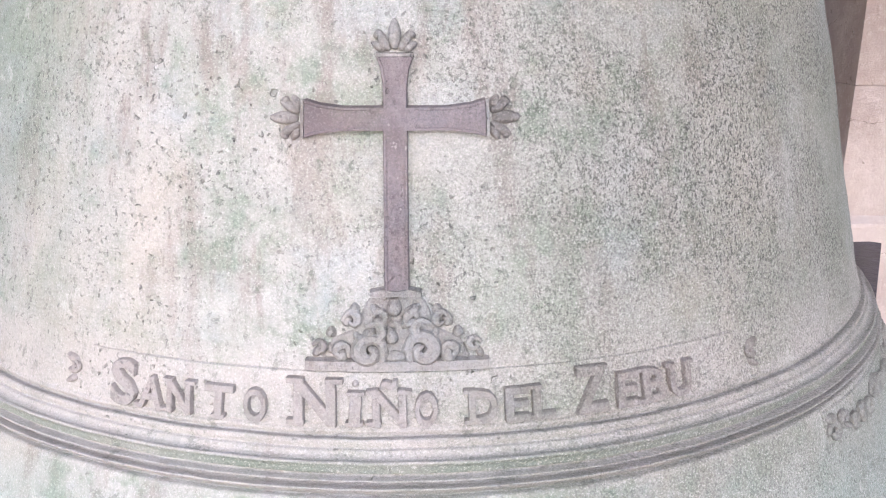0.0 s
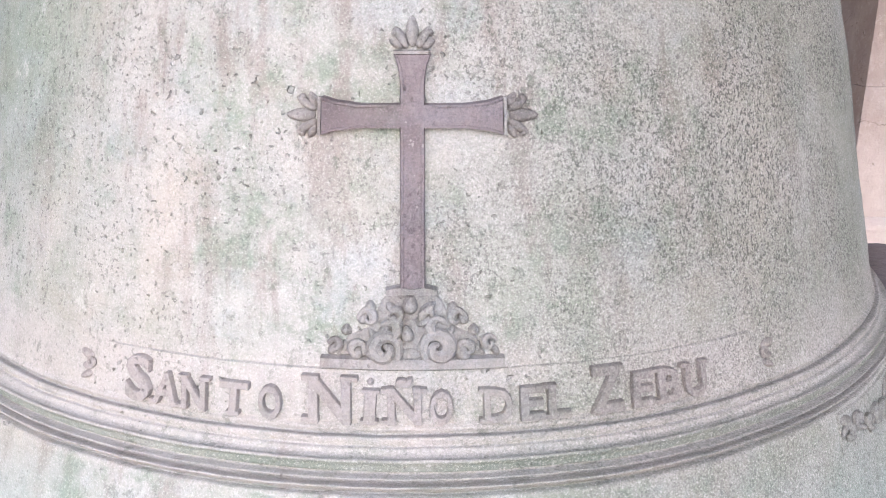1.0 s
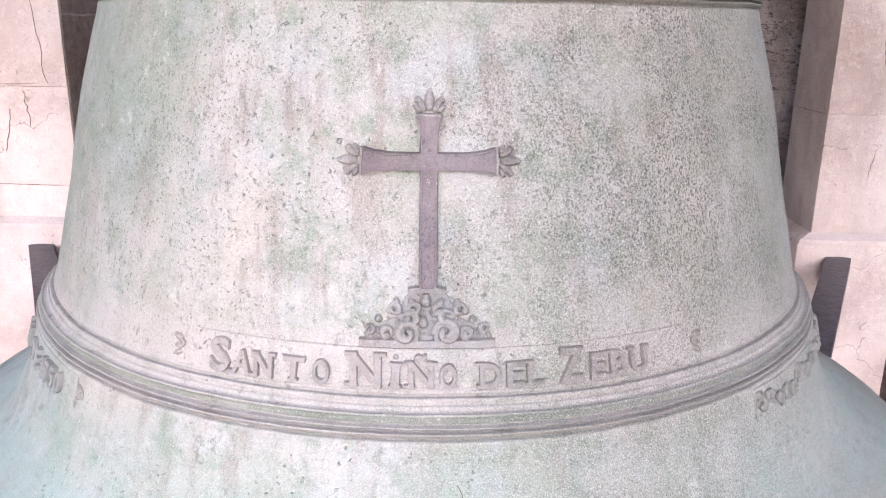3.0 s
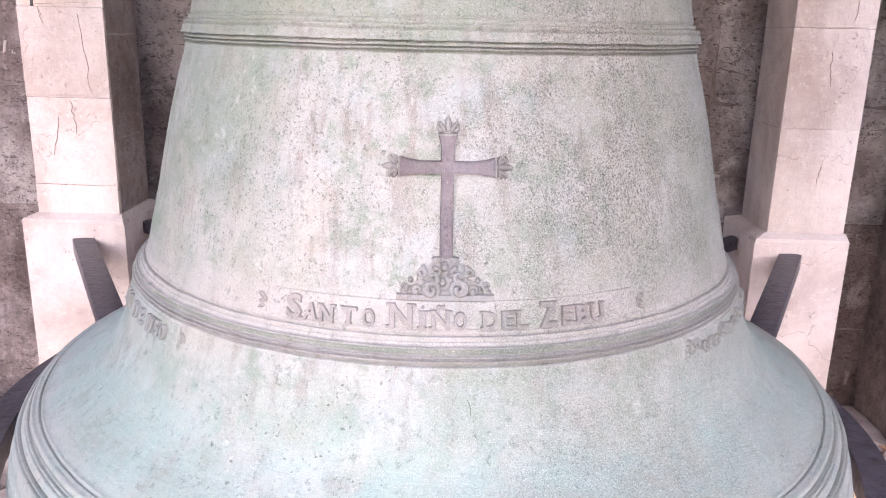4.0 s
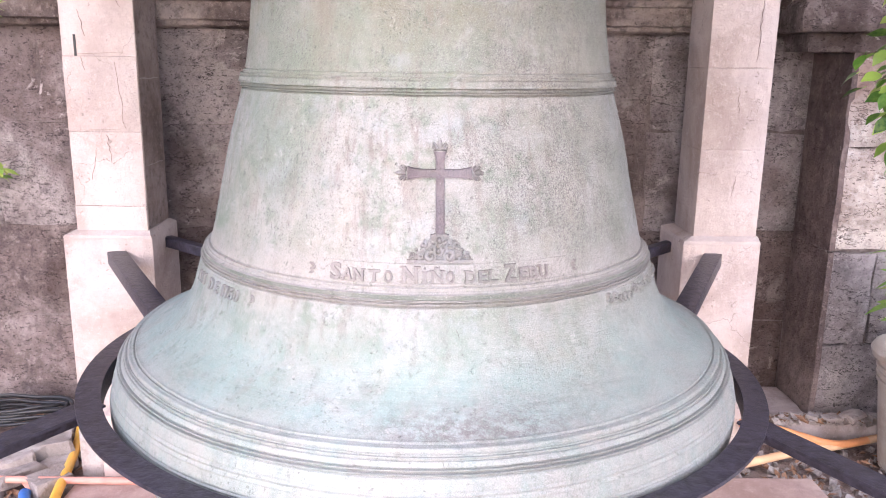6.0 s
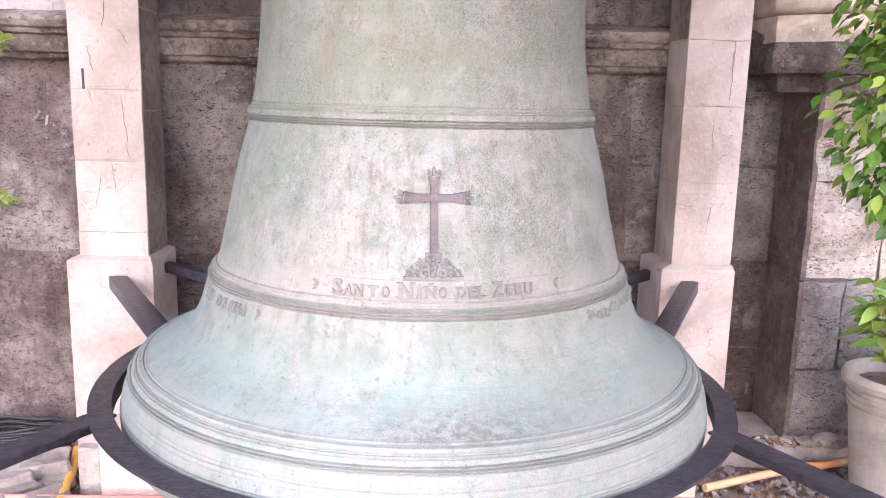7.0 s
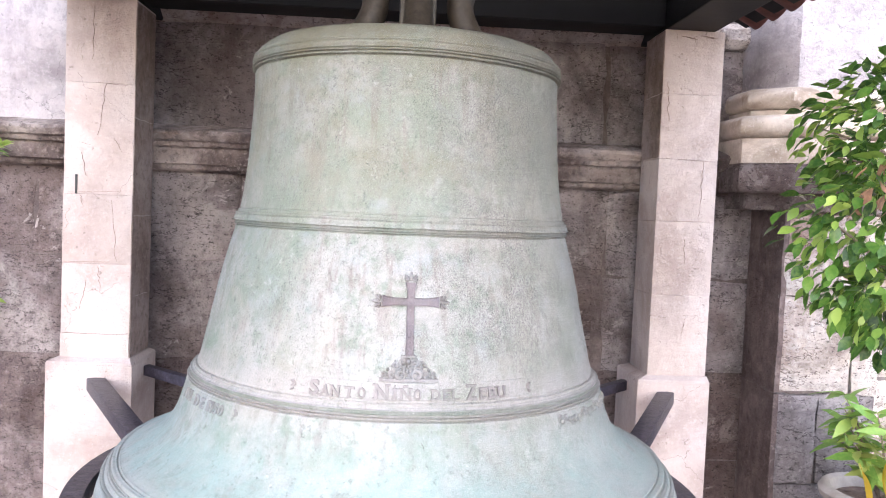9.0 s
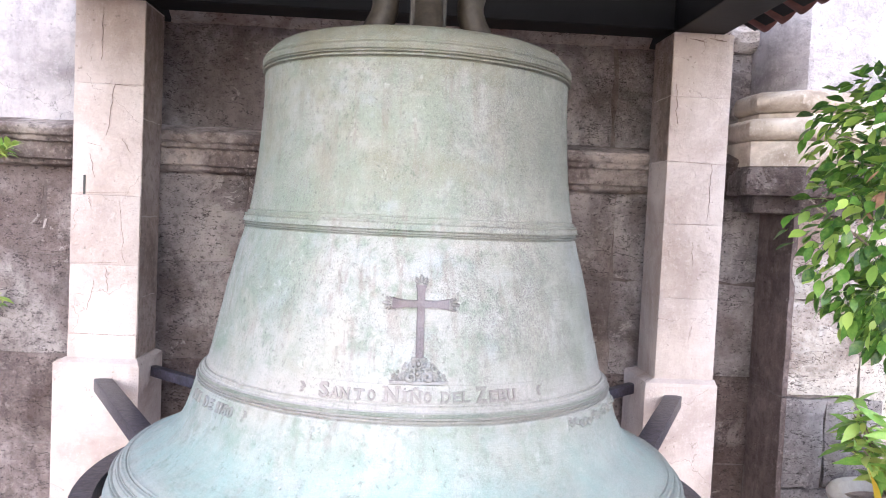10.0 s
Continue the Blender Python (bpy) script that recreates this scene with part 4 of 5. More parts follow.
cracks(left_pillar, 1.994, ((-1.292, 1.50, 0.012, -0.05, .6), (-1.20, 1.93, -0.03, -0.20, .8), (-1.25, 2.22, -0.005, -0.20, .7), (-1.17, 1.48, 0.02, -0.24, .8), (-1.30, 1.70, 0.05, -0.01, .7), (-1.29, 1.66, 0.02, -0.09, .6), (-1.17, 1.72, 0.03, -0.05, .7),
                            (-1.22, 1.22, 0.01, -0.10, .9), (-1.26, 1.17, -0.03, -0.12, .7), (-1.35, 1.235, 0.18, 0.004, .7), (-1.35, 0.957, 0.22, -0.004, .8), (-1.34, 1.505, 0.2, 0.01, .5), (-1.24, 1.932, 0.12, -0.008, .8)))
right_pillar = pillar(0.93, 1.228, 1.96, 2.27, 0.978, 1.219, REAR, (1.19, 1.49, 1.74, 2.0))
flank(right_pillar, 0.9725, -1, 2.002, 2.232, ((1.745, 2.00), (2.004, 2.25)))
cracks(right_pillar, 1.994, ((1.16, 1.735, -0.004, -0.22, .8), (1.00, 2.05, 0.006, -0.16, .9), (1.10, 1.42, 0.005, -0.10, .7), (1.05, 2.23, 0.06, -0.01, 2.0), (1.13, 2.235, 0.05, -0.008, 2.2), (0.99, 1.742, 0.22, -0.006, .6), (1.12, 1.10, -0.01, -0.08, .6), (1.05, 1.49, 0.14, 0.005, .5)))
pillar(-1.40, -1.069, -0.35, -0.04, -1.357, -1.094, REAR, (1.2, 1.5, 1.9))
pillar(0.93, 1.228, -0.35, -0.04, 0.978, 1.219, REAR, (1.2, 1.5, 1.9))

# ---- roof of the shelter ----
roof = thing("shelter_roof", (AX, AY, 2.25), "dark timber shelter roof with red clay tiles over the bell", "roof")
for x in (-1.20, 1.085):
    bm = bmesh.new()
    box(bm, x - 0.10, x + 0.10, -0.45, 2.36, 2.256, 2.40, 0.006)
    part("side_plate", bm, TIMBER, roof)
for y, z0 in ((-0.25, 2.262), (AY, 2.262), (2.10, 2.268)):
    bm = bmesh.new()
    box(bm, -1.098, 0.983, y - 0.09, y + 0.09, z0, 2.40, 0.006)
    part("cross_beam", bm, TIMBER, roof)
XM, ROOF_X, RIDGE_Z, EAVE_Z = -0.07, 1.46, 3.05, 2.325
for sx in (-1, 1):
    bm = bmesh.new()
    a = [(XM, RIDGE_Z), (XM + sx * ROOF_X, EAVE_Z), (XM + sx * ROOF_X, EAVE_Z + 0.025), (XM, RIDGE_Z + 0.03)]
    f0 = [bm.verts.new((x, -0.5, z)) for x, z in a]
    f1 = [bm.verts.new((x, 2.20, z)) for x, z in a]
    for k in range(4):
        bm.faces.new((f0[k], f0[(k + 1) % 4], f1[(k + 1) % 4], f1[k]))
    bm.faces.new(f0)
    bm.faces.new(f1)
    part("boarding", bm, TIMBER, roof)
    ang = math.atan2(RIDGE_Z - EAVE_Z, ROOF_X)
    bm = bmesh.new()
    n = 12
    ends = []
    for d, wide in ((0.40, 0.06), (-0.05, 0.075)):
        outer = [bm.verts.new((d, wide * math.cos(math.pi * k / n), wide * 0.75 * math.sin(math.pi * k / n))) for k in range(n + 1)]
        inner = [bm.verts.new((d, 0.82 * v.co.y, 0.82 * v.co.z - 0.002)) for v in outer]
        ends.append((outer, inner))
    (r0, i0), (r1, i1) = ends
    for k in range(n):
        bm.faces.new((r0[k], r0[k + 1], r1[k + 1], r1[k]))
        bm.faces.new((i0[k + 1], i0[k], i1[k], i1[k + 1]))
        bm.faces.new((r1[k], r1[k + 1], i1[k + 1], i1[k]))
        bm.faces.new((r0[k + 1], r0[k], i0[k], i0[k + 1]))
    tile = mesh_of("roof_tile", bm, CLAY, True, 40)
    turn = (Matrix.Rotation(math.pi if sx > 0 else 0, 4, "Z") @ Matrix.Rotation(-ang, 4, "Y")).to_euler()
    for j in range(17):
        for i in range(4):
            along = i * 0.40
            # covers over, troughs below between them
            for half, roll, dz in ((0, 0, 0.035), (0.0785, math.pi, 0.045)):
                ob = new("roof_tile", tile)
                ob.parent = roof
                ob.rotation_euler = (turn.to_matrix() @ Euler((roll, 0, 0)).to_matrix()).to_euler()
                ob.location = Vector((XM + sx * (ROOF_X - along * math.cos(ang)), -0.46 + j * 0.157 + half, EAVE_Z + dz + along * math.sin(ang) + (0.01 if roll else 0.03))) - roof.location

# ---- wall mouldings ----
r5 = random.Random(9)
CORNICE = [(WALL_Y + 0.03, 1.612), (WALL_Y - 0.03, 1.618), (WALL_Y - 0.046, 1.626), (WALL_Y - 0.050, 1.642), (WALL_Y - 0.074, 1.646), (WALL_Y - 0.080, 1.714), (WALL_Y - 0.108, 1.719),
           (WALL_Y - 0.116, 1.736), (WALL_Y - 0.136, 1.744), (WALL_Y - 0.150, 1.768), (WALL_Y - 0.144, 1.782), (WALL_Y - 0.09, 1.798), (WALL_Y + 0.03, 1.825)]
for x0, x1, dy in ((-4.0, -1.15, 0), (-1.147, -0.2, 0), (-0.197, 0.62, 0), (0.623, 1.42, 0)):
    bm = extrude_profile([(y + dy, z) for y, z in CORNICE], x0, x1, 40, r5, 0.0028)
    solo("trim_cornice", bm, LEDGE, "weathered moulded stone cornice along the dark wall", "cornice", "structure")


def pilaster_prism(poly, z0, z1, mat, owner, name, bulge=0.0, steps=1):
    bm = bmesh.new()
    rings = []
    for s in range(steps + 1):
        t = s / steps
        d = bulge * math.sqrt(max(0, 1 - (2 * t - 1) ** 2)) if bulge else 0
        ring = []
        for x, y in poly:
            ring.append(bm.verts.new((x - (d if x < 1.9 else 0), y - (d if y < 2.3 else 0), z0 + (z1 - z0) * t)))
        rings.append(ring)
    k = len(poly)
    for a, b in zip(rings, rings[1:]):
        for i in range(k):
            bm.faces.new((a[i], a[(i + 1) % k], b[(i + 1) % k], b[i]))
    bm.faces.new(rings[0][::-1])
    bm.faces.new(rings[-1])
    return part(name, bm, mat, owner, smooth=True, angle=40)


# buttress to the right of the shelter, column base above it
bm = bmesh.new()
box(bm, 1.545, 1.99, 2.09, 2.385, -0.05, 1.56)
buttress = solo("wall_buttress", bm, MORTAR, "pale pitted coral stone buttress with a darker brown flank", "buttress", "structure")
column = thing("wall_column", (1.9, 2.2, 1.6), "cream stone column base with rolled mouldings above the buttress", "column", kind="structure")
OUT = [(1.36, 2.385), (1.37, 2.12), (1.54, 1.99), (2.7, 1.99), (2.7, 2.385)]

def grown(d):
    return [(x - (d if x < 1.45 else d * 0.4 if x < 2 else 0), y - (d if y < 2.3 else 0)) for x, y in OUT]


pilaster_prism(grown(-0.05), 1.555, 1.625, CORAL, column, "frieze")
pilaster_prism(grown(0.0), 1.627, 1.745, CORAL, column, "cornice_return", 0.012, 5)
pilaster_prism(grown(0.0), 1.747, 1.850, CREAM, column, "plinth_course")
pilaster_prism(grown(-0.01), 1.853, 1.945, CREAM, column, "lower_roll", 0.03, 8)
pilaster_prism(grown(-0.05), 1.947, 1.972, CREAM, column, "hollow")
pilaster_prism(grown(-0.06), 1.974, 2.065, CREAM, column, "upper_roll", 0.035, 8)
pilaster_prism(grown(-0.10), 2.067, 4.4, LIMEWASH, column, "shaft")

# limewashed stretch high on the wall
bm = bmesh.new()
box(bm, -5, -1.30, WALL_Y - 0.012, WALL_Y + 0.05, 1.78, 4.4)
solo("wall_plaster", bm, LIMEWASH, "cracked grey-white limewash over the upper wall", "plaster", "structure")
bm = extrude_profile([(WALL_Y + 0.03, 2.26), (WALL_Y - 0.02, 2.27), (WALL_Y - 0.05, 2.30), (WALL_Y - 0.055, 2.35), (WALL_Y + 0.03, 2.40)], -1.29, 1.48, 30, r5, 0.008)
solo("trim_ledge", bm, CORAL_PALE, "broken pale stone ledge on top of the dark wall", "ledge", "structure")

# ---- stones of the wall ----
wall_blocks(wall_back, LOWER[:2], -4.0, -1.25, WALL_Y, DARK_CORAL, rng, wob=0.014)
wall_blocks(wall_back, LOWER[2:], -4.0, -1.25, WALL_Y, CORAL, rng, wob=0.014)
wall_blocks(wall_back, LOWER[:2], -1.25, 1.56, WALL_Y, DARK_CORAL, rng, wob=0.014)
wall_blocks(wall_back, LOWER[2:], -1.25, 0.88, WALL_Y, CORAL, rng, wob=0.014)
wall_blocks(wall_back, LOWER[2:], 0.88, 1.56, WALL_Y, GREY_CORAL, rng, wob=0.012)
# two long blocks over the cornice with a deep joint between them
for x0, x1 in ((-1.29, -0.23), (-0.22, 0.838), (0.862, 1.52)):
    part("stone_block", rough_block(x0, x1, WALL_Y - 0.004, WALL_Y + 0.10, 1.79, 2.262, rng, 0.010, 6, 0.014), GREY_CORAL, wall_back, smooth=True, angle=35)
wall_blocks(wall_back, TOP, -1.29, 1.60, WALL_Y, CORAL_PALE, rng)
wall_blocks(wall_back, LOWER + UPPER, 2.05, 4.0, WALL_Y, CORAL_PALE, rng)
wall_blocks(buttress, [(0.0, 0.40, 0.5), (0.40, 0.79, 0.33)], 1.545, 1.99, 2.05, GREY_CORAL, rng, 0.06, wob=0.010)
wall_blocks(buttress, [(0.79, 1.20, 0.3), (1.20, 1.55, 0.33)], 1.545, 1.99, 2.05, CORAL_PALE, rng, 0.06, wob=0.010)
# flank of the buttress, in darker brown stone than its front
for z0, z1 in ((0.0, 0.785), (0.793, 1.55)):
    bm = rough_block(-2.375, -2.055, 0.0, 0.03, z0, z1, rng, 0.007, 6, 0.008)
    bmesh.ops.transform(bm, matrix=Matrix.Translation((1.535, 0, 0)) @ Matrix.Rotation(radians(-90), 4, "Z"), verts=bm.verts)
    part("stone_block", bm, FLANK_STONE, buttress, smooth=True, angle=35)

# ---- plants ----
def leaf_mesh(name, long, wide, mat, fold=0.18, curl=0.25):
    bm = bmesh.new()
    n = 6
    rows = []
    for i in range(n + 1):
        t = i / n
        w = wide / 2 * math.sin(math.pi * min(1, t * 0.93 + 0.05)) ** 0.8 * (1 if t < 0.75 else (1 - t) * 4 * 0.8 + 0.2)
        if i == n:
            w = 0.0008
        z = -curl * long * t * t
        rows.append([bm.verts.new((-w, long * t, z + fold * w)), bm.verts.new((0, long * t, z)), bm.verts.new((w, long * t, z + fold * w))])
    for a, b in zip(rows, rows[1:]):
        for k in (0, 1):
            bm.faces.new((a[k], a[k + 1], b[k + 1], b[k]))
    tube(bm, [(0, -long * 0.22, 0.004), (0, 0, 0)], 0.0012, 5)
    return mesh_of(name, bm, mat, True)


def leafy(owner, mesh, spots, rng, droop=0.5, scale=(0.75, 1.25), name="leaf"):
    """Leaves as parts at (place, outward direction)."""
    base = owner.location
    for p, d in spots:
        ob = new(name, mesh)
        ob.parent = owner
        d = (d + Vector((rng.uniform(-.7, .7), rng.uniform(-.7, .7), rng.uniform(-.5, .5) - droop))).normalized()
        q = d.to_track_quat("Y", "Z") @ Euler((0, rng.uniform(-0.9, 0.9), 0)).to_quaternion()
        ob.rotation_euler = q.to_euler()
        ob.location = p - base
        s = rng.uniform(*scale)
        ob.scale = (s, s, s)


def joined_leaves(name, owner, mesh, mat, spots, rng, droop=0.5, scale=(0.75, 1.25)):
    co = [v.co.copy() for v in mesh.vertices]
    fs = [tuple(p.vertices) for p in mesh.polygons]
    verts, faces = [], []
    for p, d in spots:
        d = (d + Vector((rng.uniform(-.7, .7), rng.uniform(-.7, .7), rng.uniform(-.5, .5) - droop))).normalized()
        m = Matrix.Translation(p) @ (d.to_track_quat("Y", "Z") @ Euler((0, rng.uniform(-0.9, 0.9), 0)).to_quaternion()).to_matrix().to_4x4() @ Matrix.Scale(rng.uniform(*scale), 4)
        k = len(verts)
        verts += [m @ c for c in co]
        faces += [tuple(i + k for i in f) for f in fs]
    me = bpy.data.meshes.new(name)
    me.from_pydata(verts, [], faces)
    me.materials.append(mat)
    me.shade_smooth()
    return tagged(part(name, me, mat, owner), kind="stuff")


def pot(name, at, r0, r1, high, mat, label, ribs=True, rim=0.03):
    root = thing(name, (*at, 0), label, "flower pot")
    prof = [(r0 * 0.9, 0.0), (r0, 0.005), (r0 + (r1 - r0) * 0.72, high * 0.70)]
    if ribs:
        for k in range(3):
            z = high * (0.705 + 0.055 * k)
            r = r0 + (r1 - r0) * z / high
            prof += [(r + 0.006, z), (r + 0.007, z + high * 0.025), (r, z + high * 0.032)]
    prof += [(r1 * 0.97, high - rim * 1.9), (r1 + rim * 0.55, high - rim * 1.5), (r1 + rim * 0.75, high - rim * 0.7), (r1 + rim * 0.4, high - 0.004), (r1, high), (r1 - rim * 0.7, high - 0.006), (r1 - rim, high - 0.03), (r1 * 0.8, high - 0.12)]
    bm = bmesh.new()
    n = 56
    rings = [[bm.verts.new((at[0] + r * math.cos(2 * math.pi * k / n), at[1] + r * math.sin(2 * math.pi * k / n), z)) for k in range(n)] for r, z in prof]
    for a, b in zip(rings, rings[1:]):
        for k in range(n):
            bm.faces.new((a[k], a[(k + 1) % n], b[(k + 1) % n], b[k]))
    bm.faces.new(rings[0])
    part("body", bm, mat, root, smooth=True, angle=40)
    bm = bmesh.new()
    bmesh.ops.create_circle(bm, cap_ends=True, segments=n, radius=r1 - rim * 0.6, matrix=Matrix.Translation((*at, high - 0.05)))
    part("soil", bm, EARTH, root, "dark soil with dry litter")
    return root


FICUS_LEAF = leaf_mesh("ficus_leaf", 0.062, 0.036, LEAF)
rf = random.Random(21)
pot("white_pot", (1.525, 0.84), 0.15, 0.195, 0.74, GLAZE, "tall smooth white pot holding the clipped fig tree", False, 0.02)
ficus = thing("fig_tree", (1.47, 0.84, 0.69), "small clipped weeping fig with a dense glossy green crown", "tree")
bm = bmesh.new()
tube(bm, curve_points([(1.47, 0.84, 0.69), (1.44, 0.835, 0.90), (1.37, 0.82, 1.15), (1.33, 0.80, 1.5), (1.34, 0.80, 1.85)], 5), 0, 9, [0.022 - 0.0006 * i for i in range(21)])
part("trunk", bm, BARK, ficus, smooth=True)
lobes = [((1.27, 0.80, 1.50), (0.33, 0.30, 0.30)), ((1.32, 0.78, 1.30), (0.27, 0.25, 0.15)), ((1.30, 0.82, 1.76), (0.30, 0.28, 0.24)), ((1.45, 0.80, 1.95), (0.26, 0.25, 0.22))]
for k in range(16):
    c, r = lobes[k % 4]
    a, e = rf.uniform(0, 6.28), rf.uniform(-0.6, 0.9)
    tip = Vector((c[0] + r[0] * 0.85 * math.cos(a) * math.cos(e), c[1] + r[1] * 0.85 * math.sin(a) * math.cos(e), c[2] + r[2] * 0.85 * math.sin(e)))
    root = Vector((1.335, 0.803, max(1.05, c[2] - 0.22)))
    mid = (root + tip) / 2 + Vector((rf.uniform(-.04, .04), rf.uniform(-.04, .04), 0.03))
    bm = bmesh.new()
    line = curve_points([root, mid, tip], 5)
    tube(bm, line, 0, 6, [0.007 - 0.0005 * i for i in range(len(line))])
    part("limb", bm, BARK, ficus, smooth=True)
spots = []
for k in range(3600):
    c, r = lobes[rf.choices((0, 1, 2, 3), (4, 2.4, 3, 2))[0]]
    a, s = rf.uniform(0, 6.283), rf.uniform(-1, 1)
    d = Vector((math.cos(a) * math.sqrt(1 - s * s), math.sin(a) * math.sqrt(1 - s * s), s))
    p = Vector((c[0] + d.x * r[0], c[1] + d.y * r[1], c[2] + d.z * r[2]))
    f = rf.uniform(0.62, 1.0) + 0.16 * noise.noise(p * 7)
    if noise.noise(p * 5.5 + Vector((3, 1, 7))) < -0.28:
        continue
    spots.append((Vector((c[0] + d.x * r[0] * f, c[1] + d.y * r[1] * f, c[2] + d.z * r[2] * f)), d))
spots.sort(key=lambda q: q[0].x + q[0].y * 0.5)
leafy(ficus, FICUS_LEAF, spots[:290], rf, 0.5, (0.45, 0.85))
joined_leaves("crown", ficus, FICUS_LEAF, LEAF, spots[290:], rf, 0.5, (0.45, 0.85))
bm = bmesh.new()
for k in range(26):
    p = Vector((1.08 + rf.uniform(-.05, .10), 0.66 + rf.uniform(-.05, .06), 1.60 + rf.uniform(-.06, .06)))
    q = p + Vector((rf.uniform(-.04, .04), rf.uniform(-.03, .03), rf.uniform(-.05, -.02)))
    w = Vector((rf.uniform(-.012, .012), 0.004, rf.uniform(-.012, .012)))
    bm.faces.new([bm.verts.new(x) for x in (p, p + w + (q - p) * 0.5, q, p - w + (q - p) * 0.5)])
tagged(part("withered_leaves", bm, LITTER, ficus, "brown withered leaves caught in the crown"), kind="stuff")

# potted shrub by the buttress
PX, PY = 1.855, 1.765
pot("cement_pot", (PX, PY), 0.15, 0.205, 0.49, POT, "pale grey cement pot with ribs under a rolled rim")
shrub = thing("potted_shrub", (PX + 0.03, PY, 0.44), "young leafy shrub with long yellow-green leaves", "shrub")
LONG_LEAF = leaf_mesh("long_leaf", 0.15, 0.045, LEAF_LIGHT, 0.15, 0.3)
YELLOW_LEAF = leaf_mesh("yellow_leaf", 0.16, 0.035, LEAF_YELLOW, 0.15, 0.35)
rs = random.Random(5)
spots = []
for k in range(12):
    a = rs.uniform(0, 6.28) if k < 5 else rs.uniform(2.6, 4.2)
    foot = Vector((PX + 0.03 + 0.03 * math.cos(a), PY + 0.03 * math.sin(a), 0.44))
    tip = foot + Vector((0.16 * math.cos(a), 0.12 * math.sin(a), rs.uniform(0.12, 0.46)))
    line = curve_points([foot, (foot + tip) / 2 + Vector((0, 0, 0.04)), tip], 5)
    bm = bmesh.new()
    tube(bm, line, 0, 6, [0.006 - 0.0004 * i for i in range(len(line))])
    part("stem", bm, BARK, shrub, smooth=True)
    for p in line[2:]:
        for _ in range(2):
            b = rs.uniform(0, 6.28)
            spots.append((p, Vector((math.cos(b), math.sin(b), 0.4))))
leafy(shrub, LONG_LEAF, spots, rs, 0.15, (0.45, 0.95))
leafy(shrub, YELLOW_LEAF, [(Vector((PX - 0.17, PY - 0.14, 0.60)), Vector((-0.15, -0.3, -0.9))), (Vector((PX - 0.07, PY - 0.13, 0.64)), Vector((-0.15, -0.3, -0.75))), (Vector((PX + 0.09, PY - 0.1, 0.86)), Vector((0.1, -0.4, -0.4)))], rs, 0.1, (0.9, 1.0), "yellow_leaf")

# small ferns rooted in the joints of the wall
def wall_fern(x, y, z, count, label):
    root = thing("wall_fern", (x, y, z), label, "fern")
    spots = []
    for k in range(count):
        a = -math.pi / 2 + (k / (count - 1) - 0.5) * 2.4
        foot, tip = Vector((x, y, z)), Vector((x + 0.06 * math.cos(a), y - 0.05 + 0.03 * math.sin(a), z + rs.uniform(0.02, 0.07)))
        line = curve_points([foot, (foot + tip) / 2 + Vector((0, 0, 0.02)), tip], 4)
        bm = bmesh.new()
        tube(bm, line, 0.0014, 5)
        part("stem", bm, BARK, root, smooth=True)
        spots += [(p, Vector((math.cos(a + d), -0.4, 0.35))) for p in line[2::2] for d in (-0.6, 0.6)]
    leafy(root, LONG_LEAF, spots, rs, 0.1, (0.3, 0.6))


wall_fern(-1.731, 2.240, 1.623, 5, "small yellow-green fern growing on the stone cornice")
wall_fern(-1.818, 2.340, 0.986, 4, "small yellow-green fern in a joint of the wall")

# hairline casting crack on the flare
bm = bmesh.new()
tube(bm, [on_bell(5.6 + 1.5 * t + 0.25 * math.sin(9 * t), 1.022 - 0.062 * t, 0.0) for t in (i / 14 for i in range(15))], 0.0005, 5)
part("hairline_crack", bm, CROWN, bell, "thin dark crack in the bronze")

# ---- pipes, cable and litter on the ground ----
def pipe(name, pts, r, mat, label):
    bm = bmesh.new()
    tube(bm, curve_points(pts, 6), r, 12)
    solo(name, bm, mat, label, "pipe", smooth=True, angle=60)


pipe("conduit", [(1.091, 1.729, 0.030), (1.408, 1.855, 0.030), (1.603, 1.911, 0.030), (1.801, 1.981, 0.030)], 0.016, TAN, "tan plastic conduit pipe lying on the earth")
pipe("conduit", [(1.212, 1.942, 0.112), (1.363, 1.929, 0.090), (1.575, 1.906, 0.040), (1.746, 1.961, 0.030)], 0.016, ORANGE, "orange-red plastic conduit pipe lying on the earth")
pipe("conduit", [(-1.42, 2.0, 0.05), (-1.385, 1.87, 0.03), (-1.33, 1.66, 0.045), (-1.285, 1.46, 0.05), (-1.22, 1.2, 0.05)], 0.017, AMBER, "amber yellow plastic conduit on the stones")
pipe("conduit", [(-2.2, 1.60, 0.06), (-1.5, 1.585, 0.055), (-1.05, 1.585, 0.05), (-0.9, 1.585, 0.048)], 0.013, ROSE, "thin rose pink pipe across the slab")
pipe("conduit", [(-1.95, 2.05, 0.04), (-1.7, 1.85, 0.03), (-1.5, 1.66, 0.03), (-1.40, 1.55, 0.03)], 0.013, ROSE, "thin rose pink pipe on the stones")
pipe("plastic_sleeve", [(-1.42, 1.535, 0.03), (-1.405, 1.50, 0.032), (-1.38, 1.46, 0.03)], 0.02, BLUE, "short blue plastic pipe sleeve")
bm = bmesh.new()
pts = []
for i in range(150):
    a = i / 150 * 2 * math.pi * 6
    r = 0.17 + 0.02 * math.sin(i * 0.37)
    pts.append((-1.72 + 1.15 * r * math.cos(a), 2.14 + 0.5 * r * math.sin(a), 0.03 + 0.012 * (i / 25) + 0.006 * math.sin(i)))
tube(bm, pts, 0.007, 7)
solo("cable_coil", bm, RUBBER, "black electric cable coiled on the ground", "cable", smooth=True)

rr_ = random.Random(31)


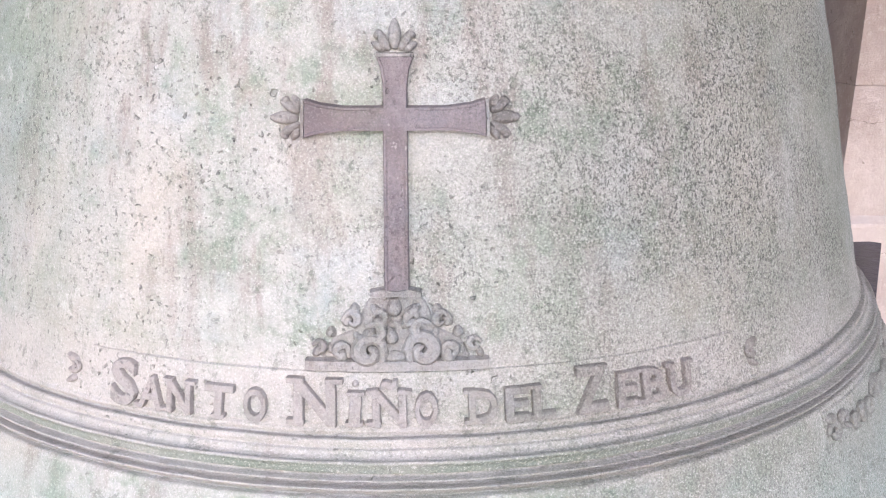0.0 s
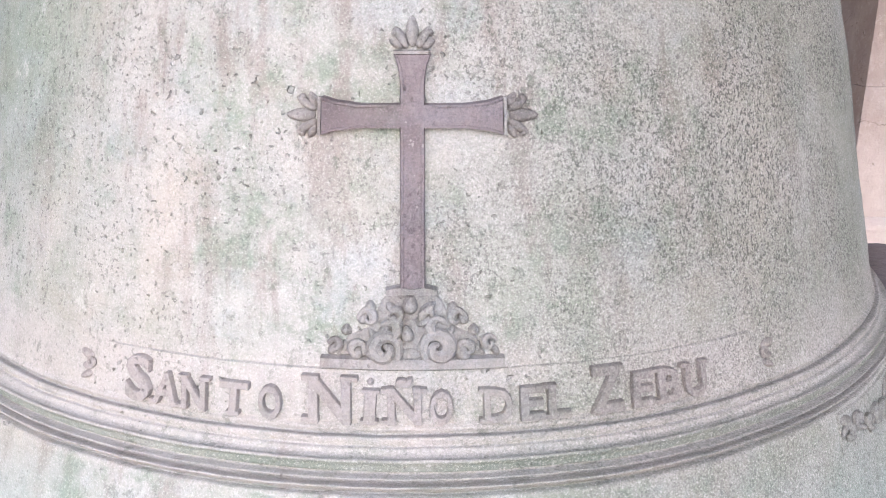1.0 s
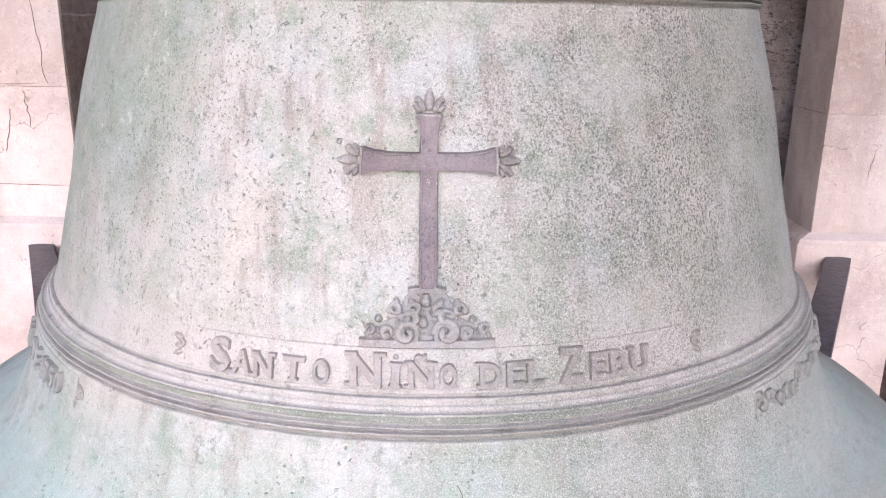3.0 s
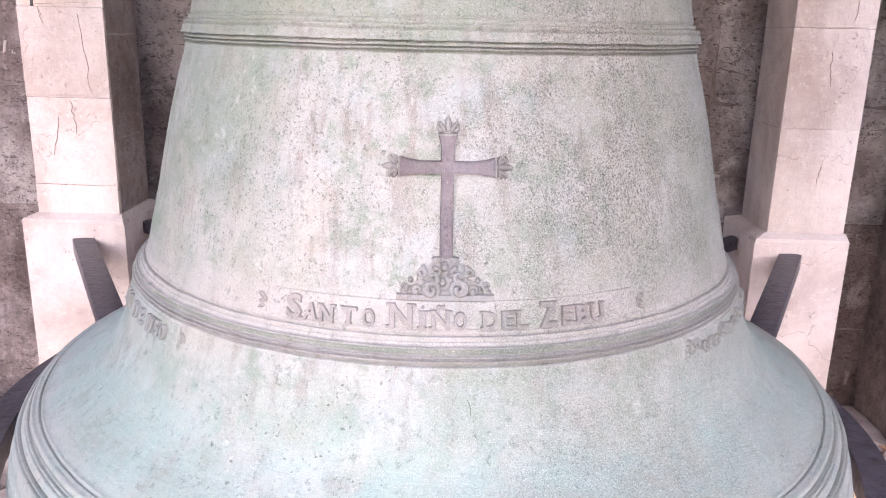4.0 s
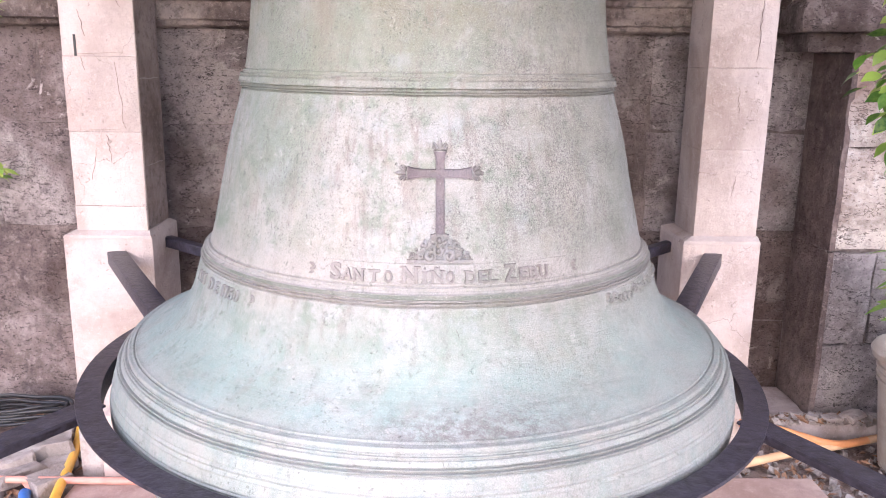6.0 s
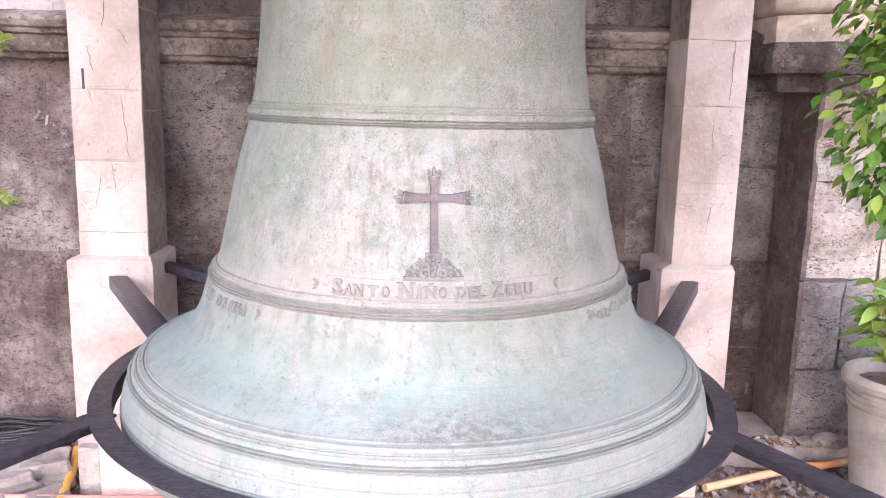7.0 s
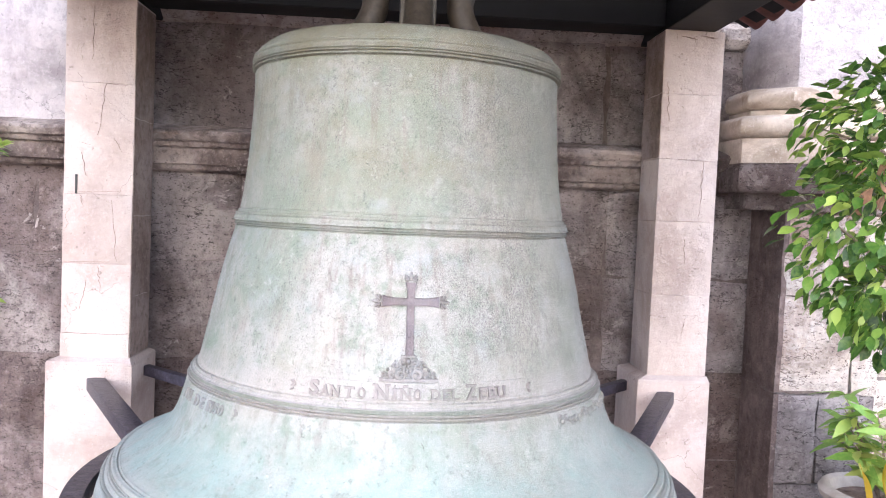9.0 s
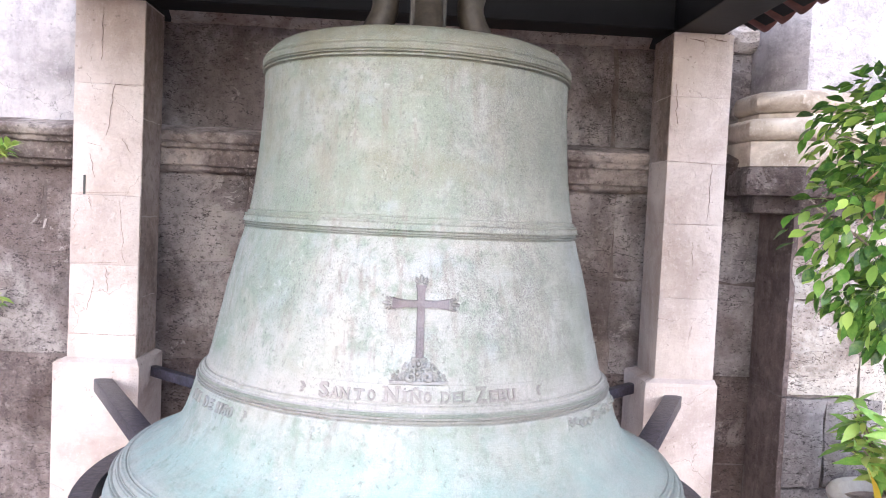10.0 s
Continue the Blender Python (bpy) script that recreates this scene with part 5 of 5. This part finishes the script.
def chunk(rng, size, flat=0.6):
    bm = bmesh.new()
    bmesh.ops.create_cube(bm, size=size)
    bmesh.ops.subdivide_edges(bm, edges=bm.edges[:], cuts=1)
    for v in bm.verts:
        v.co = Vector((v.co.x * rng.uniform(.75, 1.1), v.co.y * rng.uniform(.75, 1.1), v.co.z * flat * rng.uniform(.75, 1.1)))
    bmesh.ops.bevel(bm, geom=bm.edges[:], offset=size * 0.05, segments=1, affect="EDGES")
    return mesh_of("rubble", bm, RUBBLE)


chunks = [chunk(rr_, 1.0, f) for f in (0.5, 0.6, 0.75, 0.4)]
# larger broken stones by the pillar and along the wall's foot
for x, y, s, a in ((-1.47, 1.84, .15, .3), (-1.58, 1.74, .17, .5), (-1.52, 1.66, .13, 1.0), (-1.40, 1.76, .09, .1), (-1.36, 1.60, .11, .8), (-1.65, 1.88, .12, .2), (-1.48, 1.93, .09, 1.3), (-1.45, 2.22, .10, .5), (-1.62, 2.27, .08, 1.0), (-1.56, 2.2, .06, .4),
                   (1.60, 1.985, .055, .2), (1.69, 1.99, .07, .5), (1.78, 1.98, .05, .1), (1.86, 1.99, .065, .7), (1.53, 1.995, .045, .9)):
    ob = new("rubble", rr_.choice(chunks))
    ob.location, ob.rotation_euler, ob.scale = (x, y, s * 0.26 + (0.10 if x > 0 else 0.0)), (rr_.uniform(-.1, .1), rr_.uniform(-.1, .1), a), (s * 1.3, s, s)
    tagged(ob, "pale broken stone lying in the littered earth", "stone", "broken stones")
bm = bmesh.new()
box(bm, -1.285, -1.205, 1.68, 1.735, -0.01, 0.20, 0.008)
solo("stone_slab", bm, RUBBLE, "grey upright stone slab leaning on the pillar's base", "stone", angle=30)


def scatter(count, rng, lo, hi, areas):
    verts, faces = [], []
    cube = [(-1, -1, -1), (1, -1, -1), (1, 1, -1), (-1, 1, -1), (-1, -1, 1), (1, -1, 1), (1, 1, 1), (-1, 1, 1)]
    quads = [(0, 3, 2, 1), (4, 5, 6, 7), (0, 1, 5, 4), (1, 2, 6, 5), (2, 3, 7, 6), (3, 0, 4, 7)]
    for _ in range(count):
        x0, x1, y0, y1, zz = rng.choice(areas)
        s = rng.uniform(lo, hi)
        m = Matrix.Translation((rng.uniform(x0, x1), rng.uniform(y0, y1), zz + s * 0.4)) @ Euler((rng.uniform(0, 3), rng.uniform(0, 3), rng.uniform(0, 3))).to_matrix().to_4x4()
        k = len(verts)
        verts += [m @ (Vector(c) * s * rng.uniform(.5, 1.1)) for c in cube]
        faces += [tuple(i + k for i in q) for q in quads]
    me = bpy.data.meshes.new("pebbles")
    me.from_pydata(verts, [], faces)
    return me


AREAS = [(-1.9, -1.3, 1.4, 2.34, 0), (1.0, 1.9, 1.68, 1.95, 0), (1.2, 1.6, 1.3, 1.7, 0), (-1.0, 0.9, 1.7, 2.3, 0), (1.3, 2.0, 1.96, 2.03, 0.10)]
me = scatter(900, rr_, 0.004, 0.016, AREAS)
me.materials.append(RUBBLE)
tagged(new("pebbles", me), "pebbles and mortar crumbs over the earth", "gravel", kind="stuff")
verts, faces = [], []
for _ in range(500):
    x0, x1, y0, y1, zz = rr_.choice(AREAS)
    m = Matrix.Translation((rr_.uniform(x0, x1), rr_.uniform(y0, y1), zz + 0.012)) @ Euler((rr_.uniform(-.5, .5), rr_.uniform(-.5, .5), rr_.uniform(0, 6.3))).to_matrix().to_4x4()
    s = rr_.uniform(0.012, 0.035)
    k = len(verts)
    verts += [m @ Vector(c) * 1.0 for c in ((-s, 0, 0), (0, -s * .4, .004), (s, 0, 0), (0, s * .4, .005))]
    faces.append((k, k + 1, k + 2, k + 3))
me = bpy.data.meshes.new("leaf_litter")
me.from_pydata(verts, [], faces)
me.materials.append(LITTER)
tagged(new("leaf_litter", me), "dry brown leaves scattered over the earth", "leaf litter", kind="stuff")
